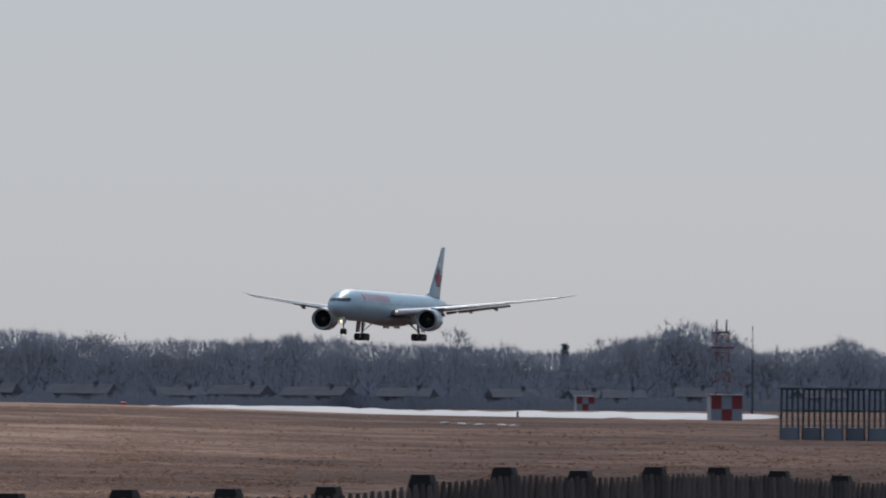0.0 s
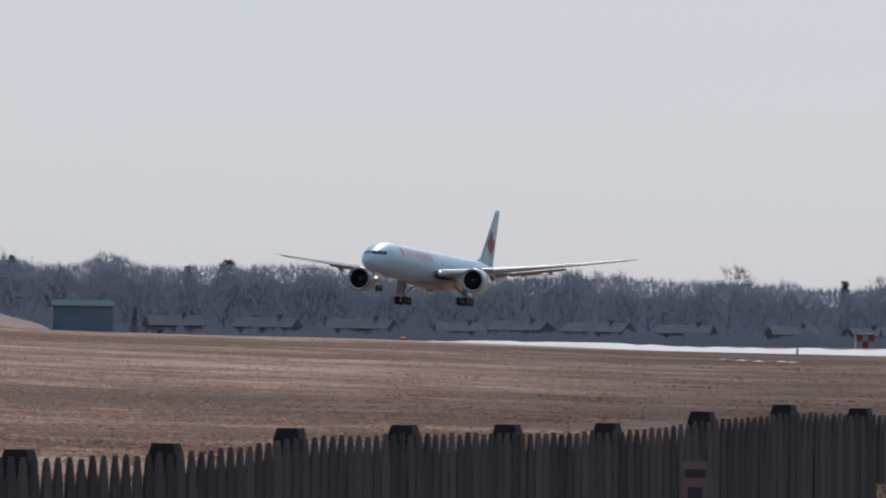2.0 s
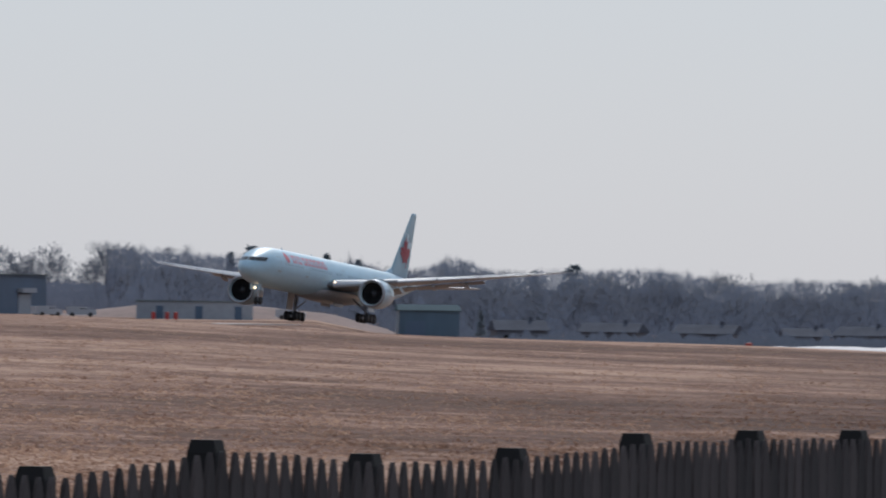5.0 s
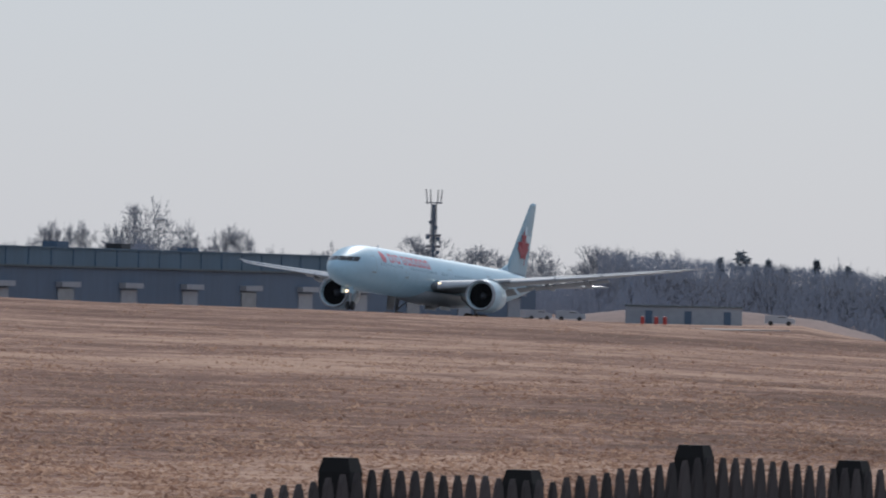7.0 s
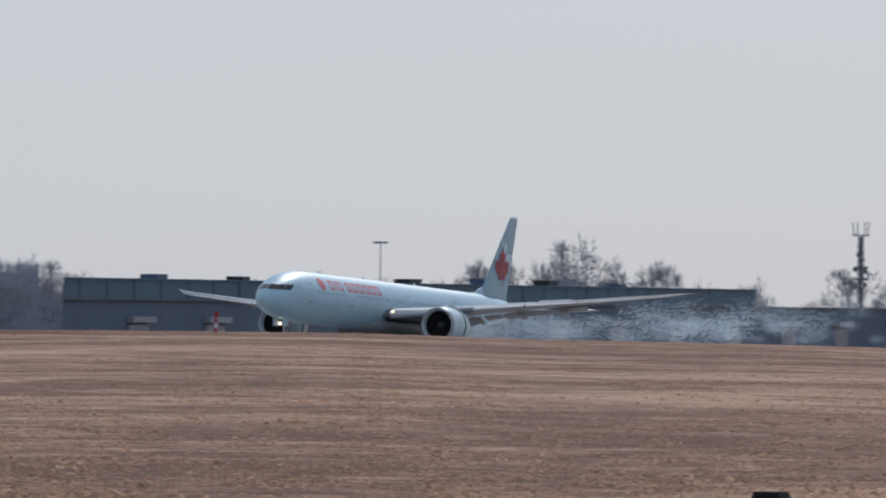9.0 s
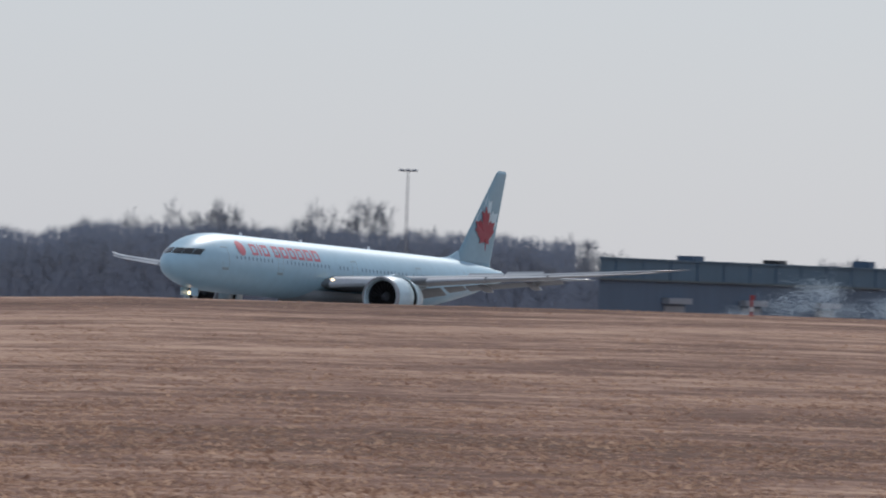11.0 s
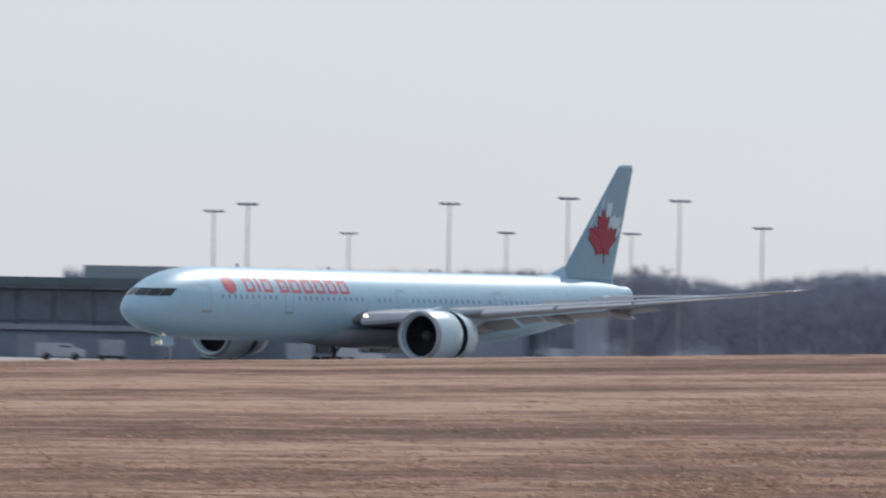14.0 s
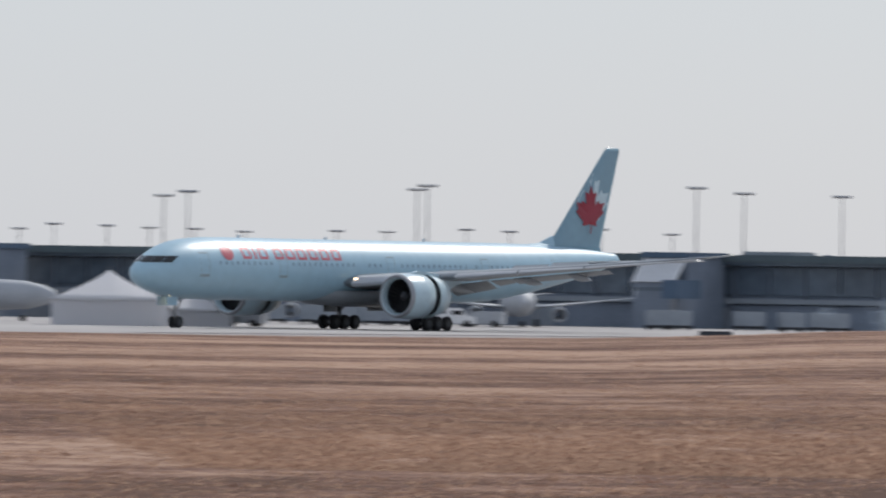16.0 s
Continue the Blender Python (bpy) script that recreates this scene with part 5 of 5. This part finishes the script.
# ---- airfield clutter ----
def clutter():
    for az, r, hgt, w, material, label in ((0.444, 700, .72, .07, M_DARK, "dark stake in the snow"), (-1.856, 850, .55, .28, M_SIGNRED, "red marker box in the grass"), (-10.315, 490, .95, .06, M_SIGNRED, "red and white striped marker post")):
        z = ground_z(az, r)
        o = empty("marker", Matrix.Translation(at(az, r, z)), label, "marker")
        part("stem", fix(loft(bmesh.new(), [[(-w, -w, -.1), (w, -w, -.1), (w, w, -.1), (-w, w, -.1)], [(-w, -w, hgt), (w, -w, hgt), (w, w, hgt), (-w, w, hgt)], [(-w * .6, -w * .6, hgt + .05), (w * .6, -w * .6, hgt + .05), (w * .6, w * .6, hgt + .05), (-w * .6, w * .6, hgt + .05)]])), material, o)
        if az < -5:
            part("band", cuboid(-.07, -.07, hgt * .25, .07, .07, hgt * .5), M_WHITE, o)
            part("flag", cuboid(-.08, -.02, hgt - .12, .16, .02, hgt + .1), M_SIGNRED, o)
    az, r = -22.76, 800
    o = empty("runway_sign", Matrix.Translation(at(az, r, -.02)) @ Matrix.Rotation(radians(-az), 4, "Z"), "low dark runway sign board", "sign")
    part("board", cuboid(-1.5, -.08, .15, 1.5, .08, .55), M_TRESTLE, o)
    for x in (-1.2, 1.2):
        part("leg", cuboid(x - .05, -.05, 0, x + .05, .05, .15), M_GALV, o)
    # snow strips
    rng = random.Random(3)
    for a0, a1, r0, r1 in ((-2.5, 1.98, 730, 828), (-3.95, -3.3, 1010, 1090), (-2.9, -1.9, 860, 905)):
        bm = bmesh.new()
        n = 60
        prev = None
        for i in range(n + 1):
            az = a0 + (a1 - a0) * i / n
            k = math.sin(math.pi * i / n) ** 0.35
            lo = r0 + (r1 - r0) * (.5 - .5 * k) + rng.uniform(-9, 9) * k
            hi = r1 - (r1 - r0) * (.5 - .5 * k) + rng.uniform(-12, 12) * k
            mid = (lo + hi) / 2
            bank = .42 * min(1.0, max(0.0, (-.1 - az) / .8)) if a1 > 0 else 0.0  # ploughed higher towards the west
            c = [bm.verts.new(at(az, x, ground_z(az, x) + dz)) for x, dz in ((lo, .01), (lo + 4, .16 + bank * .8), (mid, .2 + bank), (hi - 4, .16 + bank * .8), (hi, .01))]
            if prev:
                for j in range(4):
                    bm.faces.new((prev[j], c[j], c[j + 1], prev[j + 1]))
            prev = c
        tagged(part("snow", fix(bm), M_SNOW, smooth=True), "strip of old white snow left on the field", "snow", kind="structure")
    for az, r in ((0.35, 470), (0.12, 475), (0.22, 468), (0.02, 480), (0.42, 466)):
        bm = bmesh.new()
        bmesh.ops.create_icosphere(bm, subdivisions=2, radius=1)
        for v in bm.verts:
            v.co = Vector((v.co.x * .25, v.co.y * .8, max(-.05, v.co.z * .06))) * (1 + .3 * noise.noise(v.co * 2 + Vector((az * 40, 0, 0))))
        o = part("snow_patch", bm, M_SNOW, smooth=True)
        o.location = at(az, r, ground_z(az, r) + .03)
        tagged(o, "small melting snow patch in the grass", "snow", "snow patches")
    bm = bmesh.new()
    bmesh.ops.create_icosphere(bm, subdivisions=3, radius=1)
    for v in bm.verts:
        v.co = Vector((v.co.x * 1.5, v.co.y * 2, max(-.2, v.co.z * .32))) * (1 + .2 * noise.noise(v.co * 3))
    o = part("soil_heap", bm, M_EARTH, smooth=True)
    o.location = at(1.035, 716, ground_z(1.035, 716))
    tagged(o, "low dark heap of soil by the snow", "heap")
    # notice board on the fence and the reed before it
    c = at(-.148, 66.4, 0)
    o = empty("fence_notice", Matrix.Translation((c.x, c.y, 0)) @ Matrix.Rotation(radians(14), 4, "Z"), "faded framed notice on the fence", "notice")
    part("board", cuboid(-.085, -.02, 2.95, .085, 0, 3.32), M_EARTH, o)
    part("bar", cuboid(-.07, -.03, 3.22, .07, -.02, 3.27), M_DARK, o)
    part("panel", cuboid(-.05, -.03, 3.03, .05, -.02, 3.15), M_DARK, o)
    part("foot", cuboid(-.09, -.025, 2.75, .09, -.005, 2.94), M_SIGNRED, o)
    bm = bmesh.new()
    base = at(.97, 58, 1.9)
    top = at(.92, 58, CZ + 58 * math.tan(radians(-1.09)))
    tube(bm, base, top - Vector((0, 0, .25)), .012, .008, 5)
    for i in range(130):
        u = rng.random()
        p = top - Vector((-.04 * u, 0, .42 * u))
        d = Vector((rng.gauss(.25, .6), rng.gauss(0, .5), rng.gauss(-.2, .6))) * .07
        e = Vector((rng.gauss(0, 1), 0, rng.gauss(0, 1))) * .012
        bm.faces.new([bm.verts.new(p + e), bm.verts.new(p - e), bm.verts.new(p + d)])
    tagged(part("reed_plume", bm, M_REED), "dry tan reed plume standing before the fence", "reed")


def tufts():
    rng = random.Random(12)
    bm = bmesh.new()
    for i in range(185000):
        az = rng.uniform(-29, 3)
        u = rng.random()
        near = 50 if az < -18 else 100
        r = 1 / (u / near + (1 - u) / 540)
        if i >= 150000:  # the near corner of the field
            az, r = rng.uniform(-75, -18), rng.uniform(16, 130)
        if noise.noise(Vector((az * 1.3, math.log(r) * 9, 0))) + .6 * noise.noise(Vector((az * 9, math.log(r) * 40, 3))) < rng.uniform(-.75, .35):
            continue
        p = at(az, r, ground_z(az, r) - .012)
        if 100 < r < 520:
            p.z += hummock(p)
        tall = .6 + .8 * (rng.random() < .05)
        for _ in range(rng.choice((3, 4, 5))):
            b = p + Vector((rng.gauss(0, .22), rng.gauss(0, .2), 0))
            e = Vector((rng.uniform(.02, .07), rng.uniform(-.02, .02), 0))
            top = b + Vector((rng.gauss(0, .09), rng.gauss(0, .03), rng.uniform(.03, .06) * tall))
            bm.faces.new([bm.verts.new(b - e), bm.verts.new(b + e), bm.verts.new(top)])
    tagged(part("grass_tufts", bm, M_TUFT), "scattered dry brown grass tufts", "grass", kind="stuff")


# ---- apron traffic ----
def parked_jet(m, s=1.0):
    # white jets wear the dimmed paint in place of backlit shade
    o = empty("parked_jet", m, "white parked jet airliner at the gate", "airplane", "parked jets")
    o.scale = (s, s, s)
    prof = [(0, .05), (.6, .7), (1.8, 1.25), (4, 1.75), (7, 1.9), (22, 1.9), (27, 1.6), (32, .9), (36, .3), (37, .05)]
    part("fuselage", fix(lathe(bmesh.new(), [(18 - x, r) for x, r in prof], (0, 0, 3.3), 20)), M_DIMWHITE, o, "", True)
    for sd in (1, -1):
        part("wing", blade([(1.4, 4, 6.2, 2.6, .7), (6, .5, 4, 3.0, .4), (16.5, -6.5, 1.5, 4.1, .12), (16.9, -7.3, .9, 5.6, .06)], sd), M_DIMWHITE, o, "", True)
        part("engine", fix(lathe(bmesh.new(), [(0, .75), (.1, .98), (-1, 1.08), (-2.6, 1.0), (-3.4, .7), (-3.4, .3)], (4.6, 5.6 * sd, 1.75), 16)), M_DIMWHITE, o, "", True)
        part("tailplane", blade([(.5, -12.5, 3.4, 4.0, .3), (6, -16.2, 1.3, 4.6, .1)], sd), M_DIMWHITE, o)
        part("gear_leg", fix(tube(bmesh.new(), (0, 2.8 * sd, .5), (0, 2.8 * sd, 2.6), .15, n=6)), M_STEELG, o)
        part("wheel", fix(tube(bmesh.new(), (0, 2.5 * sd, .55), (0, 3.1 * sd, .55), .55, n=14)), M_RUBBER, o)
    part("fin", fix(loft(bmesh.new(), [[(-10.5 - u, t, 4.9) for u, t in airfoil(5.6, .4)], [(-15.6 - u, t, 10.6) for u, t in airfoil(2.0, .15)]])), M_DIMWHITE, o)
    part("nose_leg", fix(tube(bmesh.new(), (13.5, 0, .4), (13.5, 0, 2), .1, n=6)), M_STEELG, o)
    part("nose_wheel", fix(tube(bmesh.new(), (13.5, -.3, .4), (13.5, .3, .4), .4, n=12)), M_RUBBER, o)


def van(az, r, length=5.2, hgt=2.2, turn=0):
    o = empty("service_van", Matrix.Translation(at(az, r, 0)) @ Matrix.Rotation(radians(turn - az), 4, "Z"), "white airport service van on the apron", "van", "service vehicles on the apron")
    bm = bmesh.new()
    a = length / 2
    loft(bm, [[(x, -.95, z) for x, z in ((-a, .35), (a, .35), (a, 1.05), (a * .62, 1.2), (a * .38, hgt), (-a, hgt))], [(x, .95, z) for x, z in ((-a, .35), (a, .35), (a, 1.05), (a * .62, 1.2), (a * .38, hgt), (-a, hgt))]])
    part("body", fix(bm), M_WHITE if turn == 10 else M_DIMWHITE, o)
    part("window", cuboid(-a * .1, -.97, 1.25, a * .4, -.954, hgt - .25), M_GLASS, o)
    for x in (-a * .6, a * .6):
        for y in (-.85, .85):
            w = part("wheel", fix(tube(bmesh.new(), (x, y - .12, .36), (x, y + .12, .36), .36, n=14)), M_RUBBER, o)


def cart(az, r):
    o = empty("baggage_container", Matrix.Translation(at(az, r, 0)) @ Matrix.Rotation(radians(-az), 4, "Z"), "pale baggage container on a low dolly", "container", "baggage containers")
    bm = loft(bmesh.new(), [[(x, -.8, z) for x, z in ((-1, .5), (1, .5), (1.2, .9), (1.2, 2.0), (-1.2, 2.0), (-1.2, .9))], [(x, .8, z) for x, z in ((-1, .5), (1, .5), (1.2, .9), (1.2, 2.0), (-1.2, 2.0), (-1.2, .9))]])
    part("box", fix(bm), M_PALEWALL, o)
    part("dolly", cuboid(-1.3, -.8, .25, 1.3, .8, .49), M_DARK, o)
    for x in (-.9, .9):
        part("wheel", fix(tube(bmesh.new(), (x, -.8, .2), (x, .8, .2), .2, n=10)), M_RUBBER, o)


def tent(az, r, w, hgt):
    o = empty("white_tent", Matrix.Translation(at(az, r, 0)) @ Matrix.Rotation(radians(-az), 4, "Z"), "white peaked canvas tent on the apron", "tent", "white tents")
    part("wall", cuboid(-w / 2, -w / 2, -.05, w / 2, w / 2, hgt * .45), M_TENT, o)
    rings = []
    for u in (0, .2, .45, .7, .9, 1):
        k = w / 2 * 1.03 * (1 - u) ** 1.25 + .12
        z = hgt * (.454 + .546 * u)
        rings.append([(k * x, k * y, z) for x, y in ((-1, -1), (0, -1), (1, -1), (1, 0), (1, 1), (0, 1), (-1, 1), (-1, 0))])
    part("canopy", fix(loft(bmesh.new(), rings)), M_TENT, o, "", True)
    part("finial", fix(tube(bmesh.new(), (0, 0, hgt), (0, 0, hgt + .4), .05, n=5)), M_GALV, o)


def apron():
    parked_jet(Matrix.Translation(at(-24.05, 950, 0)) @ Matrix.Rotation(radians(-62), 4, "Z"), .78)
    parked_jet(Matrix.Translation(at(-25.2, 955, 0)) @ Matrix.Rotation(radians(-70), 4, "Z"), .78)
    parked_jet(Matrix.Translation(at(-27.85, 900, 0)) @ Matrix.Rotation(radians(12), 4, "Z"), .8)
    tent(-26.65, 850, 11, 5.2)
    tent(-26.1, 856, 7, 3.2)
    for a, r, t in ((-24.45, 925, 10), (-24.25, 930, 170), (-25.95, 860, 0), (-25.8, 858, 160), (-19.75, 930, 20), (-21.5, 925, 5), (-17.6, 925, 0)):
        van(a, r, random.uniform(4.2, 5), random.uniform(1.6, 2.0), t)
    rng = random.Random(77)
    for _ in range(22):
        cart(rng.uniform(-26.8, -18.4), rng.uniform(925, 945))
    for a in (-24.95, -24.8, -24.7, -20.6, -20.1, -21.2, -22.0, -23.0, -23.15, -19.3):
        cart(a, 928)
    for a, r, t in ((-5.75, 1500, 0), (-4.53, 1500, 0), (-5.95, 1510, 30)):
        van(a, r, 4.6, 1.6, t)


woods()
brush()
hangar()
hut()
for a, w, hh in ((-2.09, 12, 4.6), (-1.53, 9, 4.2), (-1.17, 11, 4.7), (-.72, 13, 4.4), (.415, 9, 4.2), (.84, 7, 4), (1.06, 8, 4.2), (1.47, 7, 4.6), (-2.65, 12, 4.8), (-3.2, 10, 5), (-.2, 10, 4.2), (2.2, 9, 4.4)):
    house(a, 1960 + random.uniform(-60, 60) if a > -4 else 1650, w, hh)
terminal()
masts()
clutter()
tufts()
apron()


# ---- smoke puffs ----
def puffs(count, material, name, label, radius):
    base = []
    for k in range(3):
        bm = bmesh.new()
        rng = random.Random(70 + k)
        last = None
        for _ in range(1200):  # a loose cloud of wisps
            c = Vector((rng.gauss(0, .5), rng.gauss(0, .45), rng.gauss(0, .36))) * radius
            a, b = (Vector((rng.gauss(0, 1), rng.gauss(0, 1), rng.gauss(0, 1))).normalized() * rng.uniform(.035, .08) for _ in range(2))
            f = bm.faces.new([bm.verts.new(c + w) for w in (a, b, -a, -b)])
            if last:
                bm.edges.new((last, f.verts[0]))
            last = f.verts[2]
        base.append(part(name, bm, material))
        tagged(base[-1], label, "smoke", "smoke puffs")
    out = list(base)
    while len(out) < count:
        o = base[len(out) % 3].copy()
        scene.collection.objects.link(o)
        out.append(o)
    for o in out:
        s = random.uniform(.35, 1.3)
        o.scale = (s * 1.3, s * 1.1, s)
    return out


TYRE_SMOKE = puffs(84, M_SMOKE, "smoke_puff", "pale blue-white puff of tyre smoke over the runway", 2.2)
BRAKE_SMOKE = puffs(20, M_MIST, "spray_puff", "thin pale puff blown about under the tail", 1.6)

# seconds, place of the main gear, bank, pitch, heading
FLIGHT = [
    (0, -9.54, 1819.40, 8.11, -0.32, -0.92, 254.40),
    (0.5, -19.39, 1780.15, 6.69, -0.31, -1.33, 254.46),
    (1, -29.04, 1740.73, 5.05, -0.37, -1.90, 254.51),
    (1.5, -38.86, 1701.17, 3.76, -0.50, -2.59, 254.51),
    (2, -48.66, 1661.63, 2.68, -0.44, -3.09, 254.55),
    (2.5, -58.23, 1622.00, 2.00, -0.25, -3.42, 254.56),
    (3, -68.31, 1582.27, 1.47, -0.23, -3.78, 254.41),
    (5.5, -116.59, 1380.53, 0.42, -1.18, -3.35, 255.34),
    (6, -126.35, 1339.94, 0.28, -1.35, -3.16, 255.62),
    (6.5, -135.32, 1299.05, 0.00, -0.94, -3.07, 255.95),
    (7, -144.21, 1258.74, 0.00, 0.00, -2.90, 256.25),
    (7.5, -153.58, 1219.75, 0.00, 0.00, -2.71, 256.42),
    (8, -162.72, 1181.70, 0.00, 0.00, -2.60, 256.46),
    (8.5, -171.76, 1144.07, 0.00, 0.00, -2.54, 256.47),
    (11, -215.40, 954.60, 0.00, 0.00, -1.73, 255.95),
    (11.5, -223.20, 916.50, 0.00, 0.00, -1.66, 256.30),
    (12, -231.30, 879.50, 0.00, 0.00, -1.55, 256.50),
    (12.5, -241.00, 847.50, 0.00, 0.00, -0.90, 256.48),
    (13, -250.36, 816.94, 0.00, 0.00, -0.00, 256.48),
    (13.5, -257.60, 779.50, 0.00, 0.00, -0.20, 256.48),
    (14, -263.09, 740.69, 0.00, 0.00, -0.00, 256.30),
    (14.5, -292.89, 768.63, 0.00, 0.00, -0.00, 256.10),
    (15, -317.01, 776.83, 0.00, 0.00, -0.00, 256.20),
    (15.5, -321.29, 736.47, 0.00, 0.00, -0.00, 256.10),
    (16, -354.32, 763.83, 0.00, 0.00, -0.00, 256.90),
]


def plane_at(t):
    ts = [f[0] for f in FLIGHT]
    v = [float(np.interp(t, ts, [f[k] for f in FLIGHT])) for k in range(1, 7)]
    return pose(*v)


def motions():
    walk(PLANE, [(f[0], pose(*f[1:])) for f in FLIGHT])
    for sp, hinge, axis in SPOILERS:
        shut = Matrix.Translation(hinge)
        up = shut @ Matrix.Rotation(radians(38), 4, axis)
        walk(sp, [(0, shut), (6.9, shut), (8.3, up), (16, up)])
    for w, side in WINGS:  # lift bends the wings up, and they settle on the ground
        root = Vector((0, side * 3.0, 4.4))
        flex = lambda a: Matrix.Translation(root) @ Matrix.Rotation(radians(a * side), 4, "X") @ Matrix.Translation(-root)
        walk(w, [(0, flex(0.8)), (5.5, flex(0.9)), (7.8, flex(0.8)), (10.5, flex(-0.9)), (16, flex(-0.9))])
    for leg in LEGS:  # the legs hang long until they take the load
        walk(leg, [(0, pose(0, 0, -0.55)), (5.4, pose(0, 0, -0.5)), (6.6, pose(0, 0, 0)), (16, pose(0, 0, 0))])
    for sl in SLEEVES:
        walk(sl, [(0, pose(0, 0, 0)), (8.2, pose(0, 0, 0)), (9.8, pose(-0.75, 0, 0)), (16, pose(-0.75, 0, 0))])
    rng = random.Random(21)
    for group, t0, t1, rise in ((TYRE_SMOKE, 7.0, 9.45, 1.6), (BRAKE_SMOKE, 13.0, 14.9, .8)):
        for i, o in enumerate(group):
            tr = t0 + (t1 - t0) * (i + rng.random()) / len(group)
            side = 5.5 * (1 if i % 2 else -1)
            p = plane_at(tr + .12) @ Vector((-3, side, 0.4 + rng.random() * (2.6 if rise > 1 else 1.2)))
            drift = Vector((rng.gauss(.8, 1.9), rng.gauss(.5, 1.9), 0))
            lift = rise * rng.uniform(.3, 1.7)
            under = Matrix.Translation((p.x, p.y, -8.0))
            rows = [(0, under), (tr - .05, under), (tr + .15, Matrix.Translation(p))]
            for dt in (1.0, 2.5, 16 - tr - .15):
                if tr + .15 + dt <= 16.001:
                    rows.append((tr + .15 + dt, Matrix.Translation(p + drift * dt + Vector((0, 0, lift * min(3.0, dt ** .7) + rng.random() * .5)))))
            rows = sorted({round(t, 2): (round(t, 2), m) for t, m in rows}.values(), key=lambda x: x[0])
            if rows[-1][0] < 16:
                rows.append((16.0, rows[-1][1]))
            walk(o, rows)


motions()
